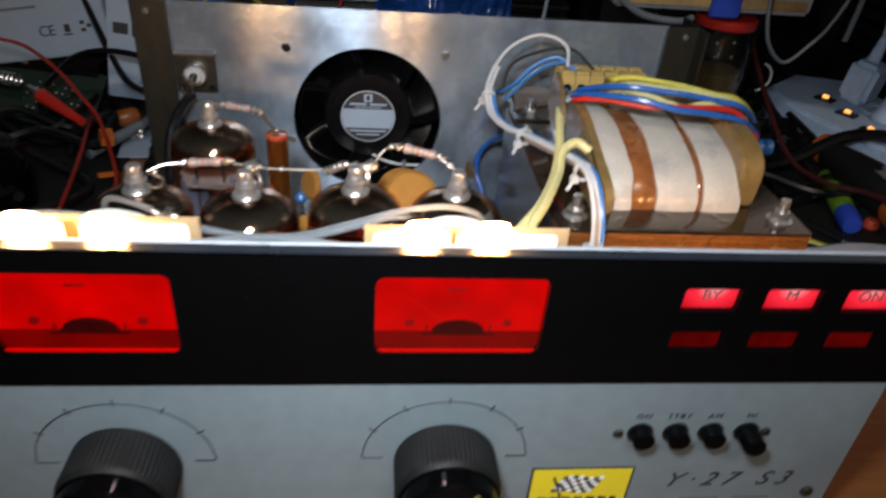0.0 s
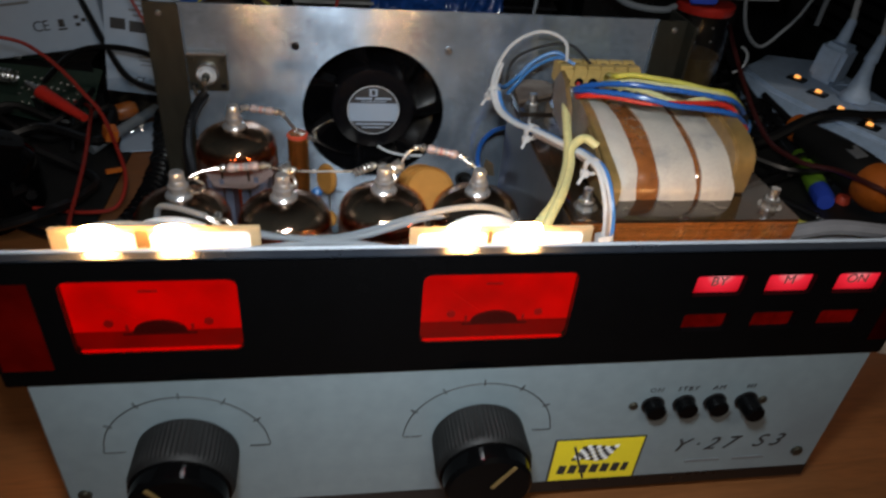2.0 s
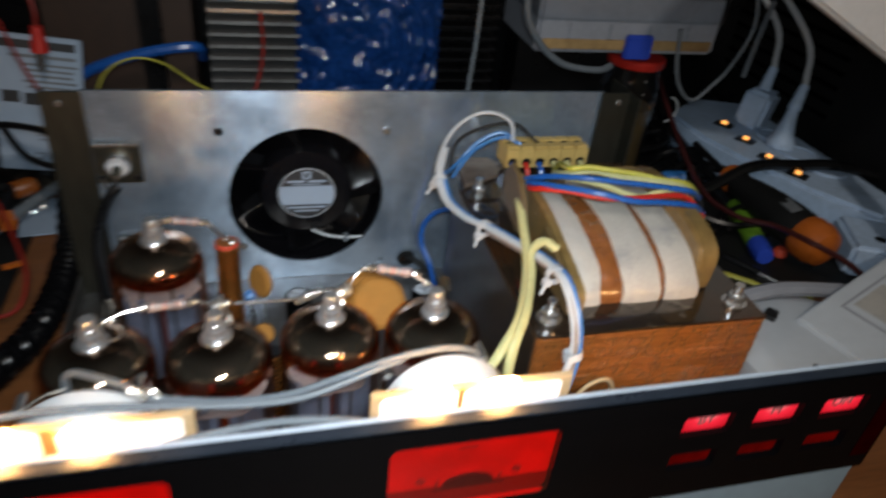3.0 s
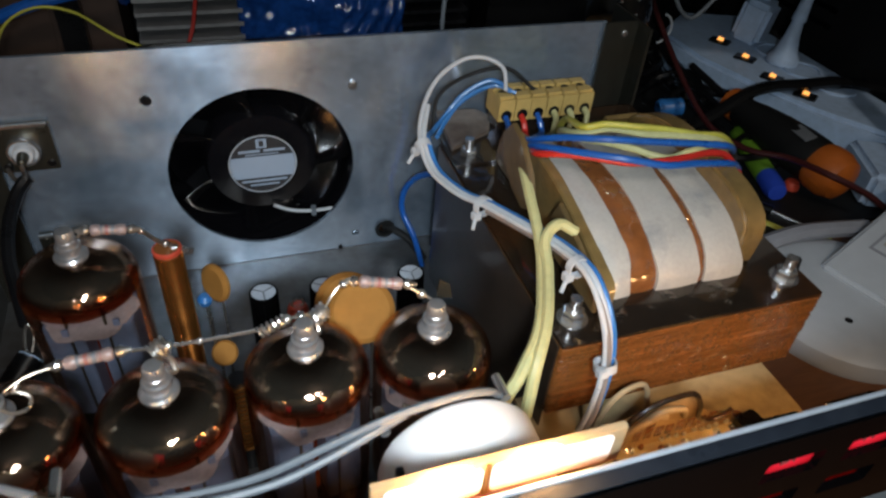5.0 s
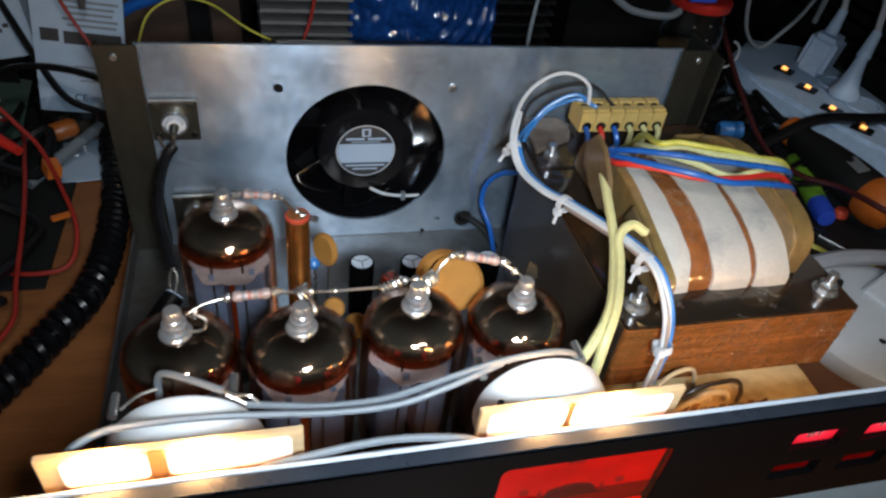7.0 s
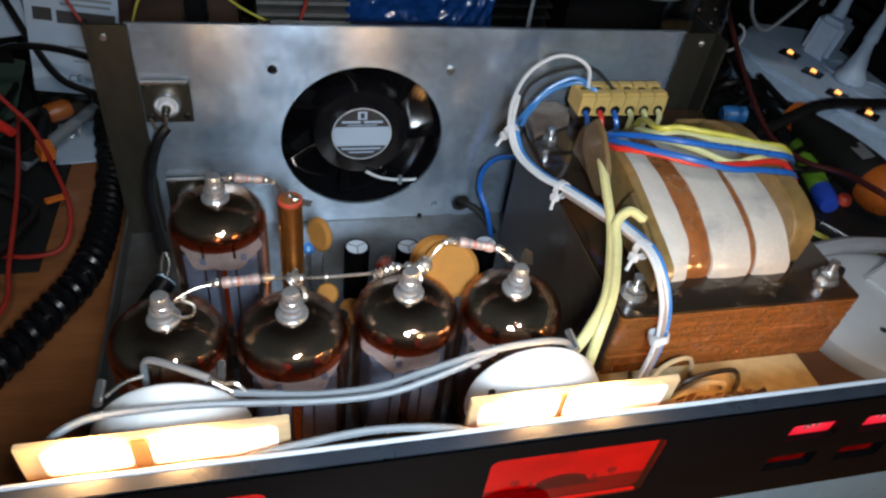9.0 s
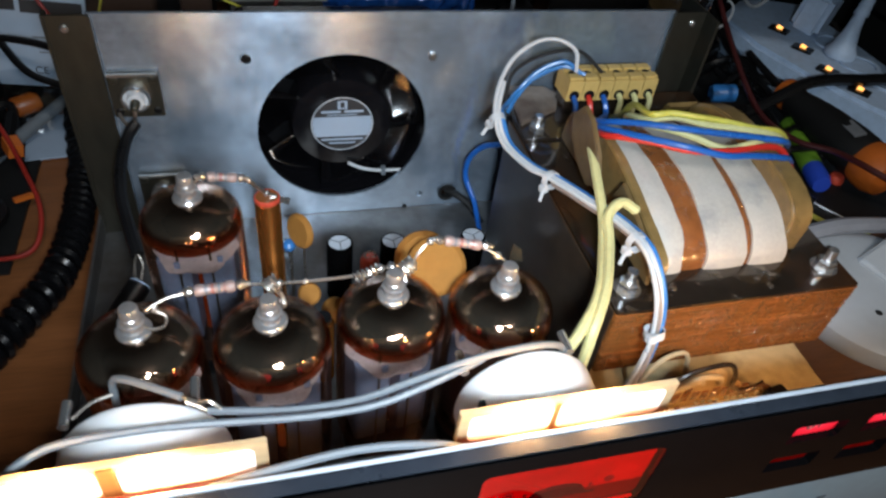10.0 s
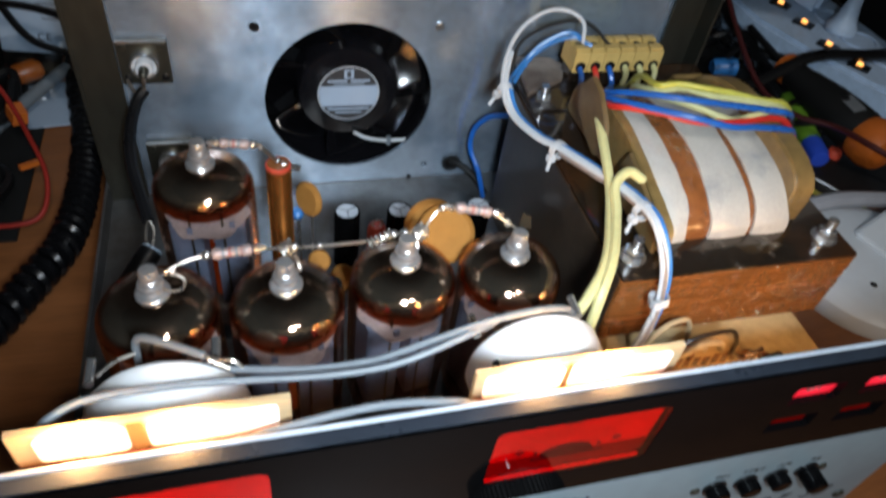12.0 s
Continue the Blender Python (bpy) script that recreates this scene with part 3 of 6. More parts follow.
    return part(name, bm, material, parent, label, smooth=0)


def on_front(x, y, z, rz=0):
    """Writing that faces the front (towards -y)."""
    return Matrix.Translation((x, y, z)) @ Euler((radians(90), 0, 0)).to_matrix().to_4x4() @ Matrix.Rotation(radians(rz), 4, "Z")


def screw(name, p, d, r, parent, material=None, slot=True):
    p, d = Vector(p), Vector(d).normalized()
    bm = lathe([(0, -0.1), (r, -0.1), (r, r * 0.25), (r * 0.75, r * 0.5), (0, r * 0.55)], p, d, 14)
    ob = part(name, bm, material or M["chrome"], parent)
    return ob


# ---- the room ----
def structure(name, bm, material, label, bevel=0.0):
    return tagged(part(name, bm, material, None, "", 30, bevel), label, name.split("_")[0], kind="structure")


structure("desk_top", box(-90, 110, -35, 95, -3, 0), M["desk"], "brown wood veneer workbench top, cluttered")
for x in (-88, 104):
    structure("desk_side", box(x, x + 4, -33, 93, -75, -3), M["desk"], "brown wood veneer side panel of the workbench")
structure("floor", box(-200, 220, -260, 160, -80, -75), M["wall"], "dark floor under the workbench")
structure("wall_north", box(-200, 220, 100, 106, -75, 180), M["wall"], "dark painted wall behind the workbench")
# unseen; its olive beige gives the valve domes something to reflect
structure("wall_south", box(-200, 220, -176, -170, -75, 180), M["wall_pale"], "unseen olive beige wall added for reflections in the valve domes")
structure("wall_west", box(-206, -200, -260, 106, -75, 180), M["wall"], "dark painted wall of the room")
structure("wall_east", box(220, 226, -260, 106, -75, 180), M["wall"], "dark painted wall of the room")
# unseen; kept dark so that the dome tops mirror a dark tone
structure("ceiling", box(-206, 226, -260, 106, 180, 186), M["wall"], "unseen ceiling kept dark for reflections in the valve domes")


# ---- amplifier case ----
def amplifier_case():
    amp = thing("amplifier_case", (8.5, 12.5, 0), "open aluminium amplifier case with silver front and glossy black bezel", "amplifier")
    L, R, D = -9.0, 26.1, 25.4
    part("floor_plate", box(L - 0.2, R + 0.2, 0.5, D, 2.5, 2.8), M["alu_dark"], amp, "tarnished grey metal floor plate", bevel=0.05)
    for x in (L - 0.2, R + 0.05):
        part("side_lip", box(x, x + 0.15, 0.5, D, 1.4, 4.1), M["alu_dark"], amp)
    for x in (-6, 23):
        for y in (3, 22):
            part("rubber_foot", lathe([(1.1, 0), (1.1, 1.2), (0.8, 2.5)], (x, y, 0)), M["black_matt"], amp, "black rubber foot")
    # back panel with the fan opening and drilled holes
    holes = [ring_points(5.15, 9.05, 4.92, 64), ring_points(-0.05, 13.8, 0.28, 14), ring_points(10.1, 13.75, 0.2, 12),
             ring_points(10.15, 3.85, 0.22, 12), ring_points(12.0, 3.9, 0.62, 20), ring_points(-5.7, 12.0, 0.8, 20), ring_points(-5.3, 5.6, 0.8, 20)]
    part("back_panel", sheet(rect_points(-7.2, 24.6, 2.8, 16.35), holes, D, D + 0.2), M["alu"], amp, "smeared bare aluminium back panel with a round fan hole", smooth=20)
    part("grommet", lathe([(0.62, 0.25), (0.62, -0.15), (0.42, -0.15), (0.42, 0.25)], (12.0, D, 3.9), (0, 1, 0), 20, close=False), M["black_matt"], amp, "black rubber grommet")
    # folded corner brackets
    for side in (-1, 1):
        x0, x1 = (-9.1, -7.0) if side < 0 else (24.4, 26.6)
        xo = x0 if side < 0 else x1
        face = sheet(rect_points(x0, x1, 2.8, 16.4, 0.15), [ring_points((x0 + x1) / 2 + 0.1 * side, 15.8, 0.12, 10)], D - 0.35, D - 0.18)
        web = box(min(xo, xo + 0.17 * -side), max(xo, xo + 0.17 * -side), D - 1.6 if side > 0 else D - 0.4, D + (2.4 if side > 0 else 0.3), 2.8, 16.4)
        b = part("corner_bracket", join(face, web), M["brass_steel"], amp, "dull yellowed folded steel bracket", bevel=0.03)
        screw("screw", ((x0 + x1) / 2 + 0.15 * side, D - 0.38, 15.75), (0, -1, 0), 0.2, b)
    screw("screw", (0.0, D - 0.02, 13.8), (0, -1, 0), 0.24, amp, M["black"])
    screw("screw", (10.1, D - 0.05, 13.75), (0, -1, 0), 0.27, amp)
    screw("screw", (9.2, D - 0.02, 2.95), (0, -1, 0.3), 0.14, amp, M["black"])
    # silver front
    front = part("front_panel", box(L, R + 0.1, 0.0, 0.2, 1.5, 9.47), M["silver"], amp, "scuffed silver-grey painted front panel", bevel=0.03)
    part("base_strip", box(L + 0.3, R + 0.3, 0.05, 0.6, 0.55, 1.5), M["black"], amp, "black strip under the front panel", bevel=0.08)
    for x, z in ((25.2, 2.75), (-8.35, 2.75)):
        screw("corner_screw", (x, 0, z), (0, -1, 0), 0.3, front, M["brass_steel"])
    # bezel: a black acrylic face with two windows and six button openings
    wins = [(-6.9, -0.97, 10.98, 14.33), (5.66, 11.6, 10.98, 14.33)]
    keys = [(16.46 + 3.06 * k, 18.56 + 3.06 * k, 13.0, 14.0) for k in range(3)] + [(16.46 + 3.06 * k, 18.5 + 3.06 * k, 11.1, 12.05) for k in range(3)]
    wins += keys
    cuts = [rect_points(*w, 0.32 if w[1] - w[0] > 4 else 0.12, 4) for w in wins]
    bez = part("bezel", sheet(rect_points(L - 0.7, R + 0.45, 9.48, 15.1, 0.1, 2), cuts, -0.05, 0.25), M["black_gloss"], amp, "glossy black acrylic bezel", smooth=20)
    wide = [(a - 0.12, b + 0.12, c - 0.16, d + 0.16) for a, b, c, d in wins]
    part("bezel_back", grille(L - 0.6, R + 0.35, 9.55, 15.0, wide, 0.27, 0.5), M["black"], amp)
    for k in range(2):
        x0, x1 = ((-6.9, -0.97), (5.66, 11.6))[k]
        part("red_window", sheet(rect_points(x0 + 0.01, x1 - 0.01, 10.99, 14.32, 0.31, 4), [], -0.03, 0.06), M["red_pane"], bez, "red see-through acrylic window").visible_shadow = False
    part("top_edge", box(L - 0.65, R + 0.4, -0.03, 0.5, 15.1, 15.22), M["top_face"], amp, "glossy black top face of the bezel", bevel=0.06)
    part("top_trim", box(L - 0.6, R + 0.35, 0.5, 0.64, 14.8, 15.26), M["trim"], amp, "pale metal edge strip", bevel=0.04)
    # glowing strips imitate meter light caught in the acrylic ends
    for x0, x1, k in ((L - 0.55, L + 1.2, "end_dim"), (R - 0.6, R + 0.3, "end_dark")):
        part("bezel_end", box(x0, x1, -0.09, -0.06, 10.3, 14.3), M[k], bez, "glowing strip imitating dim red light in the bezel end", bevel=0.012)
    # push buttons: upper row lit, lower row given a faint glow though unlit
    for k, (x0, x1, z0, z1) in enumerate(keys):
        lit = k < 3
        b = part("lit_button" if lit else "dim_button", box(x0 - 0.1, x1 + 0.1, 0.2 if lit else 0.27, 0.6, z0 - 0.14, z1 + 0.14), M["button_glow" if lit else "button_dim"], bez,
                 "red glowing push button" if lit else "dark red push button with a faint added glow", bevel=0.1)
        if lit:
            lettering("legend", ("BY", "M", "ON")[k], 0.62, on_front((x0 + x1) / 2 + 0.1, 0.185, z1 - 0.46), M["band_dark"], b)
    # tuning scales, knobs
    for cx in (-3.72, 8.58):
        arc = []
        for k in range(41):
            a = math.pi * k / 40
            arc.append((cx + 3.3 * math.cos(a), -0.02, 5.45 + 3.08 * math.sin(a)))
        sc = part("scale_line", hose([(cx + 2.5, -0.02, 5.42), (cx + 3.3, -0.02, 5.42), *arc[1:-1], (cx - 3.3, -0.02, 5.42), (cx - 2.5, -0.02, 5.42)], 0.026, 4, 2), M["ink"], front, "thin dark printed tuning scale")
        for k in range(1, 6):
            a = math.pi * k / 6
            p = Vector((cx + 3.3 * math.cos(a), -0.02, 5.45 + 3.08 * math.sin(a)))
            d = Vector((math.cos(a), 0, math.sin(a)))
            part("tick", rod(p - 0.12 * d, p + 0.22 * d, 0.03, seg=6), M["ink"], sc)
        knob = bmesh.new()
        n = 132
        prof = [(2.05, -0.12, 0), (2.06, -0.3, 0.045), (2.08, -1.7, 0.045), (2.0, -1.95, 0.04), (1.9, -2.1, 0)]
        rings = []
        for r, y, dent in prof:
            rings.append([knob.verts.new((cx + (r - dent * (j % 2)) * math.cos(2 * math.pi * j / n), y, 5.35 + (r - dent * (j % 2)) * math.sin(2 * math.pi * j / n))) for j in range(n)])
        for a, b in zip(rings, rings[1:]):
            for j in range(n):
                knob.faces.new((a[j], a[(j + 1) % n], b[(j + 1) % n], b[j]))
        knob.faces.new(rings[0])
        k = part("knob", knob, M["black_matt"], front, "black ribbed tuning knob", smooth=25)
        part("knob_cap", lathe([(1.88, 2.05), (1.85, 2.75), (1.7, 2.9), (0, 2.9)], (cx, 0, 5.35), (0, -1, 0), 40), M["black_gloss"], k, "smooth black knob cap")
        s = -1 if cx < 0 else 1
        part("pointer", obox((cx + s * 0.52, -2.93, 5.35 + 0.75), (0.16, 0.05, 1.5), (0, s * 34, 0)), M["bobbin"], k, "dull cream pointer line")
        part("knob_rim", lathe([(1.9, 2.02), (1.97, 2.1), (1.9, 2.18)], (cx, 0, 5.35), (0, -1, 0), 48, close=False), M["black_gloss"], k, "shiny rim of the knob")
    # mode switches with their screws and writing
    for j, x in enumerate((16.5, 18.0, 19.5, 21.05)):
        out = 1.0 if j == 3 else 0.6
        s = part("push_switch", lathe([(0.45, 0), (0.47, out * 0.3), (0.46, out * 0.9), (0.38, out), (0, out)], (x, 0, 6.68), (0, -1, 0), 20), M["black_gloss"], front, "black round push switch")
        part("collar", lathe([(0.55, 0), (0.55, 0.08), (0.45, 0.1)], (x, 0, 6.68), (0, -1, 0), 20, close=False), M["black"], s)
        lettering("legend", ("ON", "STBY", "AM", "HI")[j], 0.37, on_front(x - 0.05, -0.02, 7.62), M["ink"], front, 0.15, spread=1.3)
    for x in (15.58, 21.88):
        screw("screw", (x, 0, 6.68), (0, -1, 0), 0.22, front, M["brass_steel"])
    lettering("model_writing", "Y·27 S3", 1.25, on_front(21.1, -0.02, 3.65), M["ink"], front, 0.4, "dark slanted model writing", 1.5)
    for x0, x1 in ((19.3, 21.1), (21.8, 23.5)):
        part("writing_bar", box(x0, x1, -0.03, 0.0, 2.35, 2.5), M["grey_ink"], front)
    for x0, x1 in ((18.4, 19.0), (19.6, 19.9)):
        part("writing_bar", box(x0, x1, -0.03, 0.0, 5.78, 5.9), M["grey_ink"], front)
    # yellow sticker with a chequered flag; its lettering as plain bars
    st = part("sticker", box(12.34, 16.8, -0.03, 0.0, 1.52, 4.6), M["ink"], front, "yellow sticker with a black and white chequered flag")
    part("sticker_face", box(12.44, 16.7, -0.045, -0.03, 1.6, 4.5), M["yellow"], st)
    cell = 0.2
    for i in range(8):
        for j in range(5):
            x, z = 13.35 + cell * 1.12 * i + 0.1 * j, 3.05 + cell * j + 0.07 * math.sin(i * 0.9)
            part("flag_square", box(x, x + cell * 1.12, -0.06, -0.045, z, z + cell), M["white" if (i + j) % 2 else "ink"], st)
    part("flag_pole", rod((13.35, -0.055, 4.05), (14.15, -0.055, 1.75), 0.06, seg=6), M["ink"], st)
    x = 12.7
    for w in (0.5, 0.5, 0.5, 0.5, 0.5, 0.48, 0.4):
        part("writing_bar", obox((x + w / 2 + 0.03, -0.052, 2.4), (w - 0.12, 0.015, 0.62), (0, 8, 0)), M["ink"], st)
        x += w + 0.04
    return amp


amplifier_case()


# ---- fan in the back panel ----
def cooling_fan():
    cx, cz, y = 5.15, 9.05, 25.62
    fan = thing("cooling_fan", (cx, y + 2, cz - 6), "black round cooling fan with silver and black hub label", "fan")
    frame_holes = [ring_points(cx, cz, 5.05, 64)]
    part("housing", sheet(rect_points(cx - 5.9, cx + 5.9, cz - 5.9, cz + 5.9, 0.8), frame_holes, y + 0.02, y + 3.6), M["fan_black"], fan, "square black fan housing")
    part("back_guard", lathe([(5.2, 0), (5.2, 0.2), (0, 0.2)], (cx, y + 3.5, cz), (0, 1, 0), 48), M["black"], fan)
    part("hub", lathe([(3.0, 2.9), (3.05, 0.9), (2.9, 0.6), (2.2, 0.5), (0, 0.5)], (cx, y, cz), (0, 1, 0), 48), M["fan_black"], fan, "black motor hub")
    blade = bmesh.new()
    rows = []
    for i in range(7):
        r = 2.9 + 2.0 * i / 6
        row = []
        for j in range(6):
            a = 0.16 * i / 6 + (j / 5) * 0.95
            row.append(blade.verts.new((r * math.cos(a), 0.7 + 2.1 * j / 5, r * math.sin(a))))
        rows.append(row)
    for a, b in zip(rows, rows[1:]):
        for j in range(5):
            blade.faces.new((a[j], a[j + 1], b[j + 1], b[j]))
    bmesh.ops.solidify(blade, geom=blade.faces, thickness=0.12)
    me = bpy.data.meshes.new("blade")
    bmesh.ops.recalc_face_normals(blade, faces=blade.faces)
    bmesh.ops.scale(blade, vec=(CM,) * 3, verts=blade.verts)
    blade.to_mesh(me)
    blade.free()
    me.materials.append(M["fan_black"])
    me.polygons.foreach_set("use_smooth", [True] * len(me.polygons))
    for k in range(7):
        ob = new("blade", me)
        ob.parent = fan
        ob.matrix_parent_inverse = fan.matrix_basis.inverted()
        ob.matrix_basis = Matrix.Translation(Vector((cx, y, cz)) * CM) @ Matrix.Rotation(2 * math.pi * k / 7 + 0.2, 4, "Y")
    lab = part("label_disc", lathe([(1.85, 0), (1.85, -0.04), (0, -0.04)], (cx, y + 0.5, cz), (0, 1, 0), 48), M["ink"], fan, "black and silver round label")
    part("label_ring", lathe([(1.85, -0.045), (1.78, -0.05), (1.78, -0.04)], (cx, y + 0.5, cz), (0, 1, 0), 48, close=False), M["trim"], lab)
    yf = y + 0.445
    band = [(cx + s * math.sqrt(1.76 ** 2 - z * z), cz + z) for s, zs in ((1, (-0.82, -0.45, 0, 0.3, 0.55)), (-1, (0.55, 0.3, 0, -0.45, -0.82))) for z in zs]
    part("label_band", sheet(band, [], yf, yf - 0.02), M["paper"], lab, "blank white band")
    part("mark", box(cx - 0.28, cx + 0.28, yf - 0.02, yf, cz + 1.07, cz + 1.62), M["paper"], lab)
    part("mark_inner", box(cx - 0.12, cx + 0.12, yf - 0.03, yf - 0.02, cz + 1.17, cz + 1.52), M["ink"], lab)
    for x0, x1, z, h in ((-1.25, -0.1, 0.82, 0.15), (0.1, 1.25, 0.82, 0.15), (-0.9, 0.9, 0.65, 0.06), (-1.25, 1.25, -1.1, 0.13), (-0.8, 0.8, -1.35, 0.1)):
        part("writing_bar", box(cx + x0, cx + x1, yf - 0.02, yf, cz + z, cz + z + h), M["paper"], lab)
    w = part("lead", hose([(5.5, 25.95, 6.3), (6.4, 25.9, 5.85), (7.6, 25.9, 5.6), (9.3, 25.95, 5.55)], 0.1), M["white_wire"], fan, "white motor lead")
    part("clip", obox((7.75, 25.9, 5.6), (0.28, 0.35, 0.6)), M["grey_wire"], w, bevel=0.05)
    return fan


cooling_fan()


# ---- aerial sockets on the back panel ----
def aerial_socket(x, z, label):
    s = thing("aerial_socket", (x, 25.4, z), label, "socket", "aerial sockets")
    part("flange", sheet(rect_points(x - 1.25, x + 1.25, z - 1.27, z + 1.27, 0.12), [ring_points(x, z, 0.62, 20)] + [ring_points(x + a, z + b, 0.17, 10) for a in (-0.92, 0.92) for b in (-0.92, 0.92)], 25.12, 25.38), M["brass_steel"], s, "square plated flange", bevel=0.02)
    part("flange_lip", box(x - 1.22, x + 1.22, 24.98, 25.2, z + 1.12, z + 1.3), M["chrome"], s, "bright folded upper edge", bevel=0.03)
    part("barrel", lathe([(0.75, -0.05), (0.75, 0.5), (0.7, 0.6), (0.62, 0.6), (0.6, 0.3)], (x, 25.2, z), (0, -1, 0), 28, close=False), M["chrome"], s, "plated metal barrel")
    part("insulator", lathe([(0.6, 0.0), (0.6, 0.3), (0.44, 0.36), (0.44, 0.78), (0.4, 0.84), (0.22, 0.84), (0.2, 0.74), (0, 0.74)], (x, 25.2, z), (0, -1, 0), 28), M["white_wire"], s, "white plastic insulator")
    part("pin", lathe([(0.27, 0.7), (0.25, 1.1), (0.16, 1.5), (0, 1.6)], (x, 25.2, z), (0, -1, 0), 14), M["brass_steel"], s, "metal centre pin")
    for a in (-0.92, 0.92):
        for b in (-0.92, 0.92):
            screw("rivet", (x + a, 25.1, z + b), (0, -1, 0), 0.2, s, M["black"] if b < 0 else M["brass_steel"])


aerial_socket(-5.7, 12.0, "aerial socket with white insulator and square metal flange")
aerial_socket(-5.3, 5.6, "aerial socket with metal flange half hidden behind a valve")
wire("coaxial_cable", [(-5.85, 24.2, 10.9), (-6.3, 23.5, 10.5), (-6.6, 22.0, 9.9), (-6.55, 20.2, 9.3), (-6.2, 18.6, 8.8), (-5.8, 17.0, 8.3)], 0.3, M["black"], "black coaxial cable hanging from the aerial socket", "cable")
wire("braid_end", [(-5.8, 17.0, 8.3), (-5.95, 16.8, 7.9), (-6.0, 16.4, 7.4), (-5.75, 15.9, 7.5)], 0.08, M["bare"], "frayed bare braid at the end of the coaxial cable")
wire("braid_end", [(-5.75, 17.0, 8.3), (-5.6, 16.7, 7.9), (-5.7, 16.1, 7.5)], 0.06, M["bare"], "frayed bare braid at the end of the coaxial cable")
tube = thing("tubular_capacitor", (-6.5, 14.7, 6.9), "black tubular capacitor with a pale end beside a valve", "capacitor")
part("body", rod((-5.75, 15.85, 7.45), (-7.4, 13.5, 6.3), 0.55, seg=20), M["black"], tube, bevel=0.06)
part("end_disc", lathe([(0.5, 0), (0.5, 0.05), (0.35, 0.09), (0, 0.09)], (-5.75, 15.85, 7.45), (1.65, 2.35, 1.15), 20), M["dim_white"], tube, "pale end disc")
part("leg", rod((-7.4, 13.5, 6.3), (-7.6, 13.2, 2.8), 0.06, seg=6), M["bare"], tube)
part("leg", rod((-6.2, 15.2, 7.0), (-6.2, 15.2, 2.8), 0.06, seg=6), M["bare"], tube)
wire("bare_lead", [(-5.7, 23.7, 12.0), (-5.72, 23.7, 11.6), (-5.85, 24.1, 10.9)], 0.1, M["bare"], "bare tinned lead from socket pin to cable")
wire("bare_lead", [(-6.7, 25.0, 11.05), (-6.4, 24.5, 10.7), (-6.0, 24.2, 10.9)], 0.09, M["bare"], "bare tinned braid from socket flange to cable")


# ---- valves ----
def vacuum_tube(x, y):
    """One valve at (x, y), standing on the floor plate."""
    t = thing("vacuum_tube", (x, y, 2.8), "tall glass valve with silvered dome and metal top cap", "vacuum tube", "row of power valves")
    c = (x, y, 0)
    part("socket", lathe([(1.9, 2.8), (1.9, 3.5), (1.7, 3.8), (0, 3.8)], c), M["black"], t, "black valve socket")
    part("envelope", lathe([(1.6, 3.8), (2.0, 4.1), (2.15, 4.8), (2.18, 8.0), (2.18, 11.25), (2.15, 11.62), (2.07, 11.88), (1.9, 12.15), (1.6, 12.4), (1.2, 12.58), (0.7, 12.72), (0.3, 12.78)], c, seg=56, close=False), M["glass"], t, "clear glass envelope").visible_shadow = False
    part("amber_rim", lathe([(2.1, 11.22), (2.09, 11.4), (2.05, 11.6)], c, seg=48, close=False), M["amber"], t, "amber edge of the getter film")
    part("dome", lathe([(2.05, 11.58), (1.97, 11.84), (1.8, 12.1), (1.5, 12.34), (1.12, 12.52), (0.66, 12.66), (0.0, 12.72)], c, seg=56, close=False), M["getter"], t, "silvery brown mirrored dome")
    mica = bmesh.new()
    rng = random.Random(round(x * 7 + y))
    n = 48
    lo, hi = [], []
    for k in range(n):
        a = 2 * math.pi * k / n
        flat = 1.98 * math.cos(math.pi / 6) / math.cos((a % (math.pi / 3)) - math.pi / 6)
        r = min(1.92, flat) - 0.03 * rng.random() - (0.07 if k % 8 == 3 else 0)
        lo.append(mica.verts.new((x + r * math.cos(a), y + r * math.sin(a), 9.86)))
        hi.append(mica.verts.new((x + r * math.cos(a), y + r * math.sin(a), 9.93)))
    mica.faces.new(lo), mica.faces.new(hi)
    for k in range(n):
        mica.faces.new((lo[k], lo[(k + 1) % n], hi[(k + 1) % n], hi[k]))
    part("mica", mica, M["mica"], t, "milky mica spacer with notched edge")
    for a in range(5):
        px, py = x + 1.55 * math.cos(a * 1.257 + 0.5), y + 1.55 * math.sin(a * 1.257 + 0.5)
        part("mica_tab", box(px - 0.12, px + 0.12, py - 0.05, py + 0.05, 9.9, 10.25), M["anode"], t)
    for sx in (-1, 1):
        plate = sheet([(x + sx * 0.24, y - 0.98), (x + sx * 1.55, y - 0.92), (x + sx * 1.66, y - 0.8), (x + sx * 1.66, y + 0.8), (x + sx * 1.55, y + 0.92), (x + sx * 0.24, y + 0.98)], [], 4.6, 9.86, "z")
        part("anode_plate", plate, M["anode"], t, "grey anode plate", bevel=0.05)
    part("cathode", rod((x, y, 4.4), (x, y, 9.8), 0.16, seg=10), M["heater"], t, "dull orange glowing cathode")
    for a in (0, 1, 2, 3):
        px, py = x + 1.0 * math.cos(a * 1.57 + 0.78), y + 1.35 * math.sin(a * 1.57 + 0.78)
        part("support_rod", rod((px, py, 3.9), (px, py, 11.3), 0.06, seg=6), M["brass_steel"], t)
    cap = lathe([(0.0, 12.6), (0.60, 12.68), (0.62, 12.8), (0.56, 12.88), (0.40, 12.92), (0.38, 13.1), (0.46, 13.14), (0.46, 13.28), (0.38, 13.32), (0.36, 13.52), (0.33, 13.55), (0.33, 13.86), (0.28, 13.95), (0.0, 14.0)], c, seg=28)
    part("top_cap", cap, M["cap_metal"], t, "stepped dull aluminium top cap", smooth=30)
    return t


first = vacuum_tube(-4.5, 8.35)
